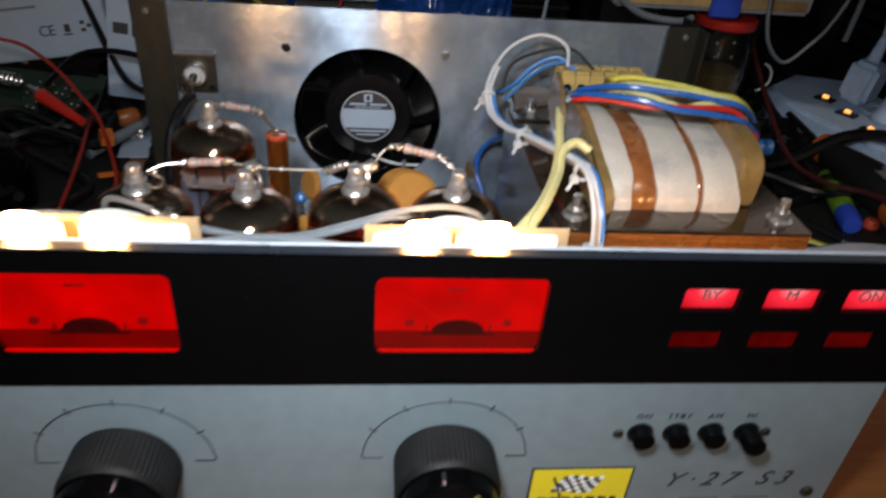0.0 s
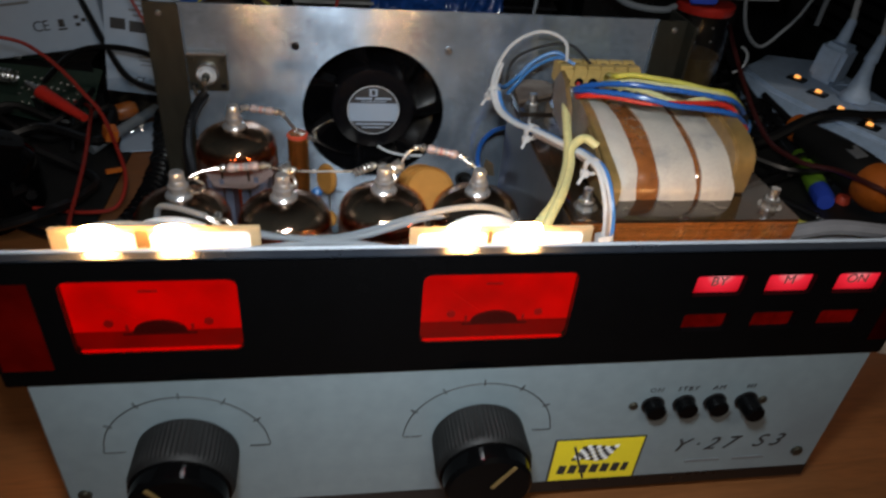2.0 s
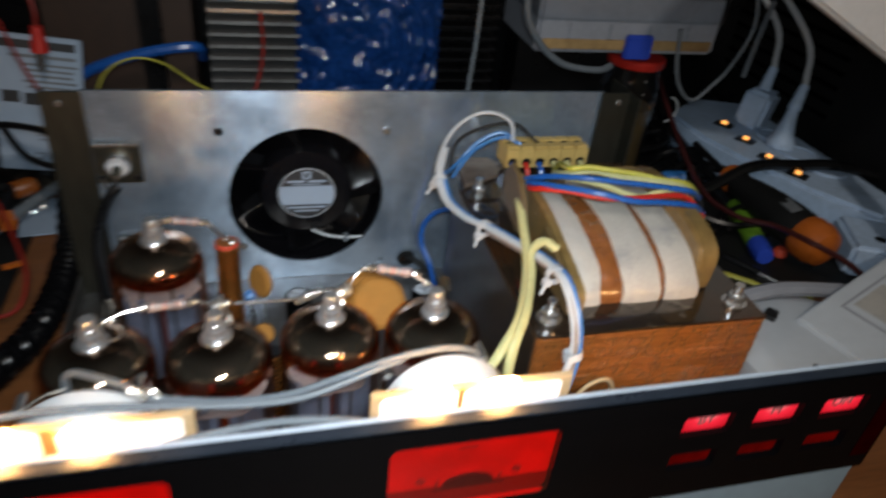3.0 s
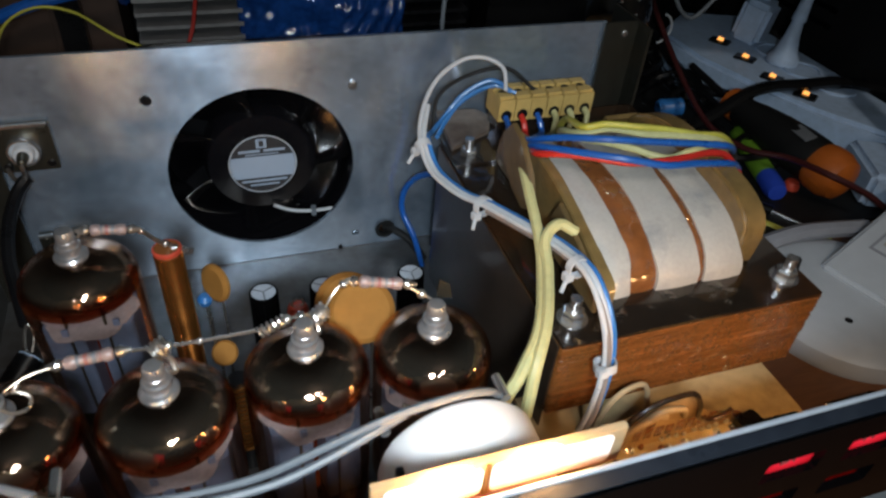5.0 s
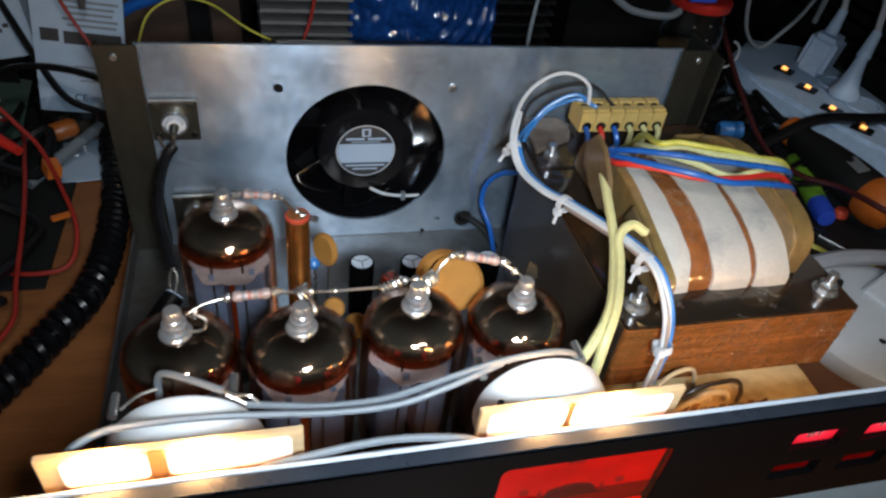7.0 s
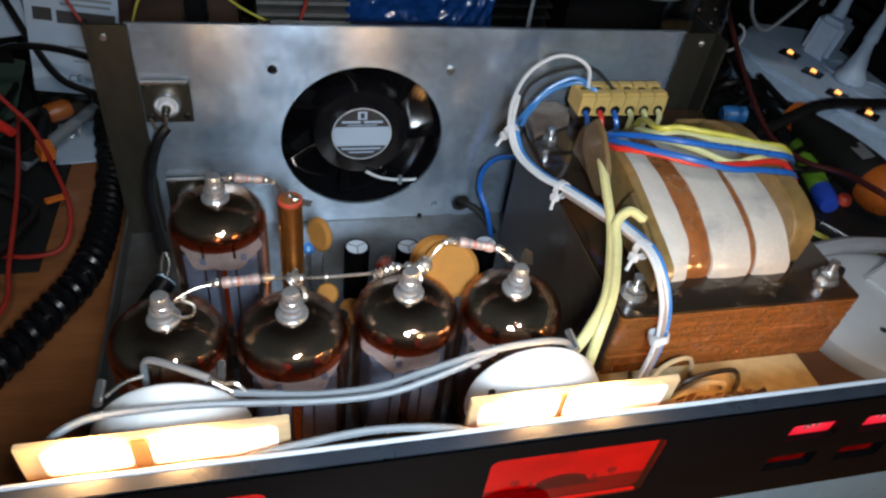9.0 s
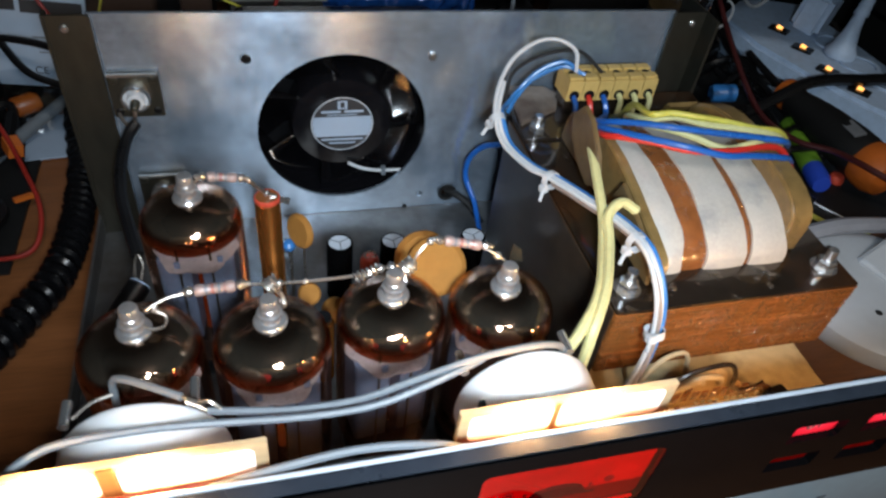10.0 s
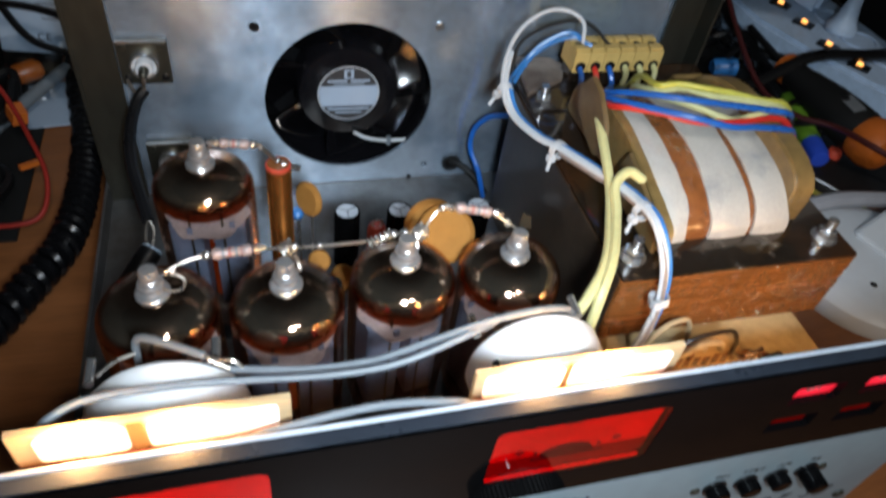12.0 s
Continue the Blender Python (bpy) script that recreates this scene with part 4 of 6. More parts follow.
for x, y in ((0.12, 8.1), (4.77, 8.75), (9.3, 8.55), (-2.88, 15.5)):
    copy_thing(first, Matrix.Translation(Vector((x, y, 2.8)) * CM) @ Matrix.Rotation(0.03 * x, 4, "Z"))


# ---- transformer ----
def transformer():
    t = thing("power_transformer", (20, 14.3, 2.8), "large open transformer with varnished laminations and white taped winding", "transformer")
    x0, x1, y0, y1, zb, zt = 13.9, 26.0, 7.2, 21.6, 7.9, 11.75
    rng = random.Random(4)
    n = 34
    h = (zt - zb) / n
    for k in range(n):
        j = [rng.uniform(-0.03, 0.03) for _ in range(4)]
        z = zb + h * k
        part("lamination", box(x0 + j[0], x1 + j[1], y0 + j[2], y1 + j[3], z, z + h * 0.98), M["lam"], t, smooth=70, bevel=0.045, seg=2)
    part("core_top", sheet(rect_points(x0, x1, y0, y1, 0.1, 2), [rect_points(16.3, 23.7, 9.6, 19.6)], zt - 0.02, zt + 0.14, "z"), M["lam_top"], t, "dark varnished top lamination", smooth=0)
    for x in (x0 + 1.0, x1 - 1.0):
        for y in (8.5, 20.3):
            b = part("bolt", join(rod((x, y, 2.8), (x, y, 12.95), 0.24, seg=14)), M["chrome"], t, "plated clamping bolt")
            part("nut", lathe([(0.42, 11.9), (0.46, 11.95), (0.46, 12.3), (0.38, 12.38), (0.24, 12.38)], (x, y, 0), seg=6), M["chrome"], b, smooth=0)
            part("washer", lathe([(0.62, 11.84), (0.62, 11.93), (0.24, 11.93)], (x, y, 0), seg=20), M["chrome"], b)
            part("spacer", rod((x, y, 2.8 if y > 10 else 6.98), (x, y, 7.9), 0.45, seg=14), M["alu_dark"], b)
    # the winding: slices of one rounded section, side by side
    sec = [(9.2, 11.8), (9.3, 12.5), (9.75, 13.15), (10.6, 13.7), (12.0, 14.15), (14.4, 14.45), (16.8, 14.25), (18.3, 13.6), (19.3, 12.7), (19.6, 11.8)]

    def slab(xa, xb, grow):
        bm = bmesh.new()
        cy, cz = 14.4, 11.8
        pts = [(cy + (p - cy) * (1 + grow / 5), cz + (q - cz) * (1 + grow / 4)) for p, q in [tuple(v)[:2] for v in spline([(a, b, 0) for a, b in sec], 4)]]
        m = 7
        rows = []
        for i in range(m + 1):
            f = i / m
            bulge = 0.06 * math.sin(math.pi * f)
            wave = [(1 - f) * 0.16 * noise.noise((round(xa, 1) * 3.1, j * 0.16, 2)) + f * 0.16 * noise.noise((round(xb, 1) * 3.1, j * 0.16, 2)) for j in range(len(pts))]
            rows.append([bm.verts.new((xa + (xb - xa) * f + wave[j], cy + (p - cy) * (1 + bulge / 5), cz + (q - cz) * (1 + bulge / 4) + 0.025 * rng.uniform(-1, 1))) for j, (p, q) in enumerate(pts)])
        for a, b in zip(rows, rows[1:]):
            for j in range(len(pts) - 1):
                bm.faces.new((a[j], a[j + 1], b[j + 1], b[j]))
        bm.faces.new(rows[0]), bm.faces.new(rows[-1])
        return bm

    for k, (a, b) in enumerate(((16.6, 17.75), (18.95, 20.95), (21.3, 23.05))):
        part("white_tape", slab(a, b, 0.12), M["tape_white"], t, "grubby white paper tape wrap", smooth=60)
    for a, b in ((17.75, 18.95), (20.95, 21.3)):
        part("brown_band", slab(a - 0.02, b + 0.02, 0.0), M["tape_brown"], t, "amber brown glossy band", smooth=60)
    # bobbin cheeks
    oct_r = [(9.7, 11.9), (9.65, 13.9), (10.8, 14.8), (12.6, 15.1), (14.6, 15.2), (17.2, 15.0), (19.2, 13.9), (19.7, 11.9)]
    oct_l = [(8.5, 11.9), (8.55, 13.0), (9.4, 13.45), (10.9, 13.9), (12.6, 14.35), (14.6, 14.7), (17.2, 14.6), (19.2, 13.8), (19.7, 11.9)]
    for xa, oct_c in ((16.1, oct_l), (23.05, oct_r)):
        w = 0.5 if xa < 20 else 1.15
        part("bobbin_cheek", sheet([tuple(q)[:2] for q in spline([(a, b, 0) for a, b in oct_c], 3)], [], xa, xa + w, "x"), M["bobbin"], t, "yellowed fibre bobbin cheek", bevel=0.22 if w > 1 else 0.06, seg=3)
    part("cheek_flap", sheet([(8.4, 12.0), (8.6, 13.0), (10.4, 13.9), (12.4, 14.5), (12.9, 13.4), (12.2, 12.0)], [], 15.7, 15.9, "x"), M["fibre_dark"], t, "curled fibre flap", bevel=0.05)
    part("cheek_flap", sheet([(13.2, 13.6), (13.9, 14.9), (15.2, 15.9), (16.2, 16.1), (17.0, 15.2), (16.8, 14.1), (15.4, 13.3), (14.2, 13.0)], [], 15.0, 15.25, "x"), M["fibre_dark"], t, "curled fibre flap", bevel=0.05)
    part("cheek_flap", obox((22.9, 20.0, 13.0), (2.0, 0.25, 1.9), (30, 0, 0)), M["bobbin"], t, bevel=0.1)
    # added dark sheet: varnish and shade of the core's left side in one colour
    part("side_shade_sheet", box(x0 - 0.12, x0 - 0.04, y0 + 0.15, y1 + 0.1, 2.9, zt + 0.05), M["lam_side"], t, "thin dark sheet for varnish and shade on the core side", bevel=0.03)
    part("paper_wedge", sheet([(14.5, 24.5), (16.7, 24.3), (17.3, 23.4), (16.6, 21.9), (14.1, 20.6)], [], 12.06, 12.3, "z"), M["grubby_paper"], t, "loose grubby paper wedge", bevel=0.04)
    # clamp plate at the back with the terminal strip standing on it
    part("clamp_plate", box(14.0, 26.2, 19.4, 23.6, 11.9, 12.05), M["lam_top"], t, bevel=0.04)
    return t


transformer()


def terminal_strip():
    t = thing("terminal_strip", (19.4, 21.5, 12.05), "cream screw terminal strip with six ways above the transformer", "terminal strip")
    part("support", box(16.95, 22.2, 21.9, 23.1, 12.05, 12.9), M["lam_top"], t, "dark varnished support block", bevel=0.05)
    for k in range(6):
        x = 16.9 + 0.91 * k
        body = join(box(x, x + 0.87, 21.6, 23.35, 12.9, 14.12), box(x + 0.04, x + 0.83, 21.75, 22.25, 14.12, 14.26), box(x + 0.04, x + 0.83, 22.7, 23.2, 14.12, 14.26), box(x + 0.87, x + 0.91, 21.75, 23.2, 12.95, 13.9))
        s = part("terminal_block", body, M["terminal"], t, bevel=0.05)
        part("terminal_screw", lathe([(0.22, 14.1), (0.22, 14.17), (0.17, 14.19), (0, 14.14)], (x + 0.43, 22.48, 0), seg=12), M["brass_steel"], s)
        part("wire_entry", lathe([(0.3, 0), (0.3, 0.03), (0, 0.03)], (x + 0.43, 21.6, 13.25), (0, -1, 0), 14), M["black"], s)
    return t


terminal_strip()


# ---- meters behind the bezel ----
def panel_meter(cx):
    m = thing("panel_meter", (cx, 2.5, 9.3), "back-lit red panel meter with a white round body behind the bezel", "meter", "panel meters")
    x0, x1 = cx - 2.97, cx + 2.97
    part("dial_plate", box(x0 - 0.1, x1 + 0.1, 0.34, 0.46, 11.75, 14.6), M["meter_glow"], m, "glowing red meter dial")
    part("dial_foot", box(x0 - 0.1, x1 + 0.1, 0.24, 0.46, 10.3, 11.75), M["meter_dim"], m, "darker red lower meter cover")
    part("case_rim", join(box(x0 - 0.35, x1 + 0.35, 0.5, 0.56, 14.4, 14.8), box(x0 - 0.35, x1 + 0.35, 0.5, 0.56, 10.1, 10.5), box(x0 - 0.35, x0 - 0.05, 0.52, 0.62, 10.9, 14.3), box(x1 + 0.05, x1 + 0.35, 0.52, 0.62, 10.9, 14.3)), M["black"], m)
    hump = [(cx + 0.95 * math.cos(math.pi * k / 16), 11.72 + 0.55 * math.sin(math.pi * k / 16)) for k in range(17)]
    part("movement_cover", sheet(hump, [], 0.22, 0.34), M["ink"], m, "dark hump over the meter movement")
    part("pivot", lathe([(0.1, 0), (0.09, 0.05), (0, 0.07)], (cx + 0.1, 0.22, 12.0), (0, -1, 0), 12), M["brass_steel"], m)
    part("movement_foot", box(cx - 1.3, cx + 1.3, 0.2, 0.3, 11.66, 11.74), M["ink"], m)
    # glowing strip imitates the highlight along the window's lower edge
    part("edge_highlight", box(x0 + 0.12, x1 - 0.12, 0.07, 0.16, 10.96, 11.05), M["meter_edge"], m, "glowing strip imitating the bright line along the window bottom")
    for s in (-1, 1):
        part("dial_screw", lathe([(0.17, 0), (0.17, 0.06), (0, 0.08)], (cx + s * 1.75, 0.34, 12.15), (0, -1, 0), 14), M["band_dark"], m)
        part("dial_mark", box(cx + s * 1.15 - 0.05, cx + s * 1.15 + 0.05, 0.28, 0.34, 11.8, 12.05), M["band_dark"], m)
    part("dial_mark", box(cx - 0.5, cx + 0.15, 0.31, 0.34, 13.55, 13.65), M["band_dark"], m)
    part("needle", rod((cx, 0.3, 11.8), (cx - 1.9, 0.3, 13.3), 0.015, seg=6), M["red_body"], m)
    part("body", lathe([(2.5, 0), (2.55, 2.2), (2.42, 2.4), (0, 2.4)], (cx, 1.75, 11.85), (0, 1, 0), 56), M["meter_white"], m, "white round plastic meter body")
    part("terminal_stud", rod((cx - 2.2, 4.4, 13.2), (cx - 2.2, 5.3, 13.2), 0.16, seg=10), M["chrome"], m)
    part("terminal_stud", rod((cx + 1.6, 4.4, 13.6), (cx + 1.6, 5.3, 13.6), 0.16, seg=10), M["chrome"], m)
    return m


for cx in (-3.93, 8.63):
    panel_meter(cx)


def lamp_strip(x0, x1, top, bulbs, rise, plates):
    s = thing("lamp_strip", ((x0 + x1) / 2, 1.5, top - 1.4), "upright strip of bare wood carrying two bright warm festoon bulbs", "lamp", "lamp strips")
    part("strip", box(x0, x1, 1.45, 1.68, top - 1.55, top), M["wood_strip"], s, "bare wood strip", bevel=0.03)
    for xa, xb in plates:
        part("reflector", sheet(rect_points(xa, xb, top - 1.35, top - 0.16, 0.2, 3), [], 1.38, 1.45), M["white"], s, "white plastic reflector behind a bulb", bevel=0.02)
    # brown strip added where the board has a dark seam
    part("seam_strap", box(plates[0][1] + 0.04, plates[1][0] - 0.04, 1.36, 1.45, top - 1.4, top - 0.05), M["fibre_dark"], s, "brown strip added for the dark seam between the reflectors", bevel=0.02)
    for x in bulbs:
        part("bulb", lathe([(0.0, -0.58), (0.13, -0.54), (0.21, -0.38), (0.24, 0.0), (0.21, 0.38), (0.13, 0.54), (0, 0.58)], (x, 1.1, top + rise), (1, 0, 0), 20), M["bulb"], s, "dazzling warm white festoon bulb")
    return s


lamp_strip(-7.35, -0.2, 15.5, (-5.6, -3.1), 0.13, ((-6.75, -4.5), (-4.0, -0.55)))
lamp_strip(5.25, 12.4, 15.34, (7.2, 9.6), 0.24, ((5.55, 8.2), (8.42, 12.0)))

tagged(part("tag_clip", box(6.1, 6.3, 1.7, 2.3, 14.0, 14.75), M["black"], bevel=0.03), "small dark clip hooked behind a lamp strip", "clip")

# grey leads over the front
def grey_lead(pts, tips, label):
    """An insulated lead with its stripped ends."""
    t = thing("grey_lead", pts[0], label, "wire", "grey leads")
    part("sleeve", hose(pts, 0.125), M["grey_wire"], t, "grey insulation")
    for tip in tips:
        part("bare_end", hose(tip, 0.07, 6), M["bare"], t, "stripped tinned end")


grey_lead([(-4.85, 5.3, 11.5), (-4.85, 5.5, 12.8), (-4.75, 5.5, 13.7), (-4.4, 5.3, 14.05), (-3.6, 4.8, 14.2), (-2.6, 4.2, 14.25)],
          [[(-2.7, 4.25, 14.25), (-2.2, 4.0, 14.2), (-1.8, 3.9, 14.25), (-1.5, 3.75, 14.0)], [(-4.85, 5.4, 13.2), (-5.4, 5.1, 13.3), (-5.9, 4.6, 13.3)]], "grey insulated lead looping over a meter to a twisted joint")
grey_lead([(-1.9, 3.75, 14.0), (-0.6, 3.7, 13.75), (0.8, 3.7, 13.5), (2.7, 3.75, 13.5), (4.6, 3.9, 13.95), (6.5, 4.0, 14.5), (8.2, 4.05, 14.72), (9.3, 4.25, 14.4), (9.9, 4.5, 13.8), (10.3, 4.9, 12.6), (10.6, 5.4, 10.0)],
          [[(-1.85, 3.75, 14.0), (-2.2, 3.9, 14.15), (-2.5, 4.0, 14.3)]], "grey insulated lead running over the valves to a meter")
grey_lead([(-7.0, 1.95, 13.8), (-6.9, 2.0, 14.6), (-6.4, 2.3, 14.95), (-5.6, 2.7, 14.9), (-3.9, 3.0, 14.6), (-2.2, 3.1, 14.35), (0.8, 3.2, 13.8), (3.0, 3.3, 13.7), (4.6, 3.5, 14.0), (6.0, 3.8, 14.3), (6.9, 4.2, 14.2)],
          [[(6.85, 4.15, 14.2), (7.2, 4.5, 14.0), (7.1, 4.9, 13.7)]], "grey insulated lead running behind the bezel")
grey_lead([(-2.6, 0.85, 14.4), (-1.4, 0.85, 14.75), (0.2, 0.95, 15.0), (2.3, 1.05, 15.1), (4.4, 0.95, 14.9), (5.6, 0.85, 14.4)], [], "grey insulated lead linking the lamp strips")
grey_lead([(-1.4, 0.95, 14.1), (0.2, 0.9, 14.5), (2.3, 0.85, 14.75), (5.0, 0.85, 14.5)], [], "grey insulated lead linking the lamp strips")

# ---- anode wiring between the valve caps ----
def resistor(p, q, label, bands=True):
    p, q = Vector(p), Vector(q)
    d = (q - p).normalized()
    t = thing("resistor", (p + q) / 2, label, "resistor", "anode resistors")
    ln = (q - p).length
    part("body", lathe([(0.06, 0), (0.18, 0.04), (0.22, 0.14), (0.22, 0.3), (0.18, 0.38), (0.18, ln - 0.38), (0.22, ln - 0.3), (0.22, ln - 0.14), (0.18, ln - 0.04), (0.06, ln)], p, d, 16), M["resistor"], t, "mauve ceramic body")
    for k in range(4):
        h = ln * (0.25 + 0.16 * k)
        part("band", lathe([(0.175, h), (0.19, h + 0.02), (0.19, h + 0.1), (0.175, h + 0.12)], p, d, 16, close=False), M["band_dark"] if k % 2 else M["grey_wire"], t)
    for a, s in ((p, -1), (q, 1)):
        part("solder_joint", lathe([(0.06, 0), (0.17, 0.06), (0.2, 0.18), (0.12, 0.32), (0.06, 0.5)], a, d * s, 10), M["solder"], t)
    return t


for k, (x, y, z, r) in enumerate(((0.2, 9.1, 13.65, 0.24), (0.55, 9.15, 13.6, 0.16), (4.3, 9.2, 13.8, 0.18), (4.75, 9.25, 13.78, 0.2), (5.5, 9.3, 13.75, 0.26), (6.3, 9.7, 14.5, 0.16), (8.95, 9.2, 13.9, 0.18), (-3.75, 8.7, 13.45, 0.14), (1.5, 9.2, 13.5, 0.12), (-0.3, 15.6, 13.4, 0.14), (0.4, 16.0, 12.3, 0.16))):
    bead = lathe([(0, -r), (r * 0.7, -r * 0.7), (r * 0.95, -r * 0.1), (r * 0.75, r * 0.55), (r * 0.3, r * 0.9), (0, r * 0.95)], (x, y, z), (math.sin(k), math.cos(k), 0.6), 12)
    tagged(part("solder_joint", bead, M["solder"], smooth=80), "shiny lump of solder on the anode wiring", "solder joint", "solder joints")


def coil_of(p, q, r, turns, wr, name, label, category):
    p, q = Vector(p), Vector(q)
    d = (q - p)
    s = d.orthogonal().normalized()
    o = d.normalized().cross(s)
    pts = [p + d * k / (turns * 10) + r * (math.cos(k * 0.6283) * s + math.sin(k * 0.6283) * o) for k in range(turns * 10 + 1)]
    return tagged(part(name, hose(pts, wr, 6, 1), M["solder"]), label, category)


resistor((-2.4, 8.95, 13.8), (-0.95, 8.95, 13.9), "mauve resistor with coloured bands between valve caps")
resistor((6.85, 9.75, 14.45), (8.35, 9.55, 14.2), "mauve resistor with coloured bands between valve caps")
resistor((-2.0, 15.45, 13.85), (-0.75, 15.5, 13.65), "mauve resistor with coloured bands beside a valve cap")
wire("bare_lead", [(-4.2, 8.2, 13.2), (-3.85, 8.05, 13.05), (-3.45, 8.15, 13.05), (-3.4, 8.45, 13.2), (-3.75, 8.55, 13.4), (-4.0, 8.45, 13.55), (-3.7, 8.6, 13.7), (-3.2, 8.8, 13.78), (-2.4, 8.95, 13.8)], 0.06, M["bare"], "bare tinned lead hooked round a valve cap", group="anode leads")
wire("bare_lead", [(-0.95, 8.95, 13.9), (0.2, 9.1, 13.65), (1.1, 9.2, 13.5), (2.2, 9.2, 13.5), (3.4, 9.25, 13.5), (4.3, 9.2, 13.8), (5.5, 9.3, 13.75)], 0.06, M["bare"], "bare tinned lead strung between valve caps", group="anode leads")
wire("bare_lead", [(5.5, 9.3, 13.75), (5.9, 9.5, 14.3), (6.3, 9.7, 14.5), (6.85, 9.75, 14.45)], 0.06, M["bare"], "bare tinned lead bent up to a resistor", group="anode leads")
wire("bare_lead", [(8.35, 9.55, 14.2), (8.9, 9.2, 13.95), (9.3, 9.0, 13.7), (9.35, 8.8, 13.5)], 0.06, M["bare"], "bare tinned lead to a valve cap", group="anode leads")
wire("bare_lead", [(-2.5, 15.4, 13.6), (-2.3, 15.4, 13.8), (-2.0, 15.45, 13.85)], 0.06, M["bare"], "bare tinned lead to a valve cap", group="anode leads")
wire("bare_lead", [(-0.75, 15.5, 13.65), (-0.3, 15.6, 13.4), (0.05, 15.8, 12.8), (0.4, 16.0, 12.3), (1.0, 16.1, 11.9)], 0.09, M["bare"], "bare tinned lead down to the choke", group="anode leads")
coil_of((0.05, 8.95, 13.55), (0.5, 9.15, 13.7), 0.28, 3, 0.07, "suppressor_coil", "small bright wire coil on a valve cap lead", "coil")
coil_of((5.2, 9.2, 13.6), (5.6, 9.35, 13.8), 0.26, 3, 0.07, "suppressor_coil", "small bright wire coil on a valve cap lead", "coil")
coil_of((3.35, 9.2, 13.4), (4.2, 9.25, 13.75), 0.16, 5, 0.06, "suppressor_coil", "small bright wire coil on a valve cap lead", "coil")
for x, y in ((0.35, 8.4), (5.0, 8.95)):
    wire("cap_hook", [(x, y, 13.25), (x + 0.3, y + 0.15, 13.0), (x + 0.25, y + 0.4, 13.3), (x, y + 0.45, 13.6)], 0.09, M["bare"], "bare tinned hook on a valve cap", group="anode leads")
tagged(part("metal_tag", sheet([(9.7, 13.2), (10.3, 13.0), (10.15, 13.7), (9.75, 14.0)], [], 9.6, 9.68), M["brass_steel"]), "bent metal tag beside a valve cap", "tag")


# ---- choke and capacitors behind the valves ----
def choke():
    t = thing("rf_choke", (0.4, 16.0, 2.8), "upright choke wound with bright copper wire", "coil")
    c = (0.4, 16.0, 0)
    part("former", lathe([(0.5, 2.8), (0.5, 12.1), (0, 12.1)], c, seg=20), M["tape_brown"], t, "brown former")
    prof = []
    n = 110
    for k in range(n):
        z = 3.4 + 8.5 * k / n
        prof += [(0.52, z), (0.575, z + 0.036)]
    part("winding", lathe(prof, c, seg=24, close=False), M["copper"], t, "close copper winding", smooth=80)
    part("tag", obox((0.95, 16.0, 11.9), (0.9, 0.12, 0.3), (0, 20, 0)), M["solder"], t)
    part("winding_end", lathe([(0.53, 11.9), (0.58, 11.95), (0.58, 12.1), (0.5, 12.15)], c, seg=20, close=False), M["red_body"], t)


choke()
small = thing("small_choke", (2.35, 11.6, 2.8), "short choke of spaced copper turns between valves", "coil")
part("former", rod((2.35, 11.6, 2.8), (2.35, 11.6, 8.6), 0.38, seg=16), M["black"], small)
pts = [(2.35 + 0.45 * math.cos(k * 0.6283), 11.6 + 0.45 * math.sin(k * 0.6283), 4.2 + 0.028 * k) for k in range(150)]
part("winding", hose(pts, 0.09, 6, 1), M["copper"], small, "spaced copper turns")


def electrolytic(x, y, top, r, label):
    t = thing("electrolytic_capacitor", (x, y, 2.8), label, "capacitor", "electrolytic capacitors")
    part("sleeve", lathe([(r, 2.8), (r, top - 0.25), (r * 0.97, top - 0.08), (r * 0.86, top), (r * 0.82, top - 0.06)], (x, y, 0), seg=32, close=False), M["black_gloss"], t, "shiny black sleeve")
    part("can_top", lathe([(r * 0.84, top - 0.06), (0, top - 0.05)], (x, y, 0), seg=32, close=False), M["trim"], t, "scored aluminium top")
    for a in (30, 150, 270):
        d = Vector((math.cos(radians(a)), math.sin(radians(a)), 0)) * r * 0.78
        part("score_line", rod(Vector((x, y, top - 0.035)), Vector((x, y, top - 0.035)) + d, 0.035, seg=5), M["grey_ink"], t)
    return t


electrolytic(4.0, 18.4, 6.7, 0.72, "black electrolytic capacitor with scored metal top")
electrolytic(6.95, 18.4, 6.5, 0.72, "black electrolytic capacitor with scored metal top")
electrolytic(11.5, 18.2, 6.6, 0.72, "black electrolytic capacitor near the transformer")
red = thing("red_capacitor", (5.5, 17.5, 2.8), "small red upright component with a wire loop on top", "capacitor")
part("body", lathe([(0.5, 2.8), (0.52, 6.0), (0.4, 6.3), (0, 6.35)], (5.5, 17.5, 0)), M["red_body"], red)
part("loop", hose([(5.5 + 0.3 * math.cos(a), 17.4, 6.5 + 0.25 * math.sin(a)) for a in [k * 0.5 for k in range(13)]], 0.07), M["bare"], red)


def disc_capacitor(c, r, thick, face, legs, label, double=False):
    t = thing("disc_capacitor", (c[0], c[1], 2.8), label, "capacitor", "disc capacitors")
    d = Vector(face).normalized()
    prof = [(0, 0), (r * 0.82, 0), (r * 0.98, thick * 0.3), (r, thick * 0.5), (r * 0.98, thick * 0.7), (r * 0.82, thick), (0, thick)]
    part("disc", lathe(prof, Vector(c) - d * thick, d, 36), M["disc_cap"], t, "ochre ceramic disc")
    if double:
        part("disc", lathe(prof, Vector(c) + Vector((-0.45, 0.3, 0.12)) - d * 2.1 * thick, d, 36), M["disc_cap"], t, "ochre ceramic disc")
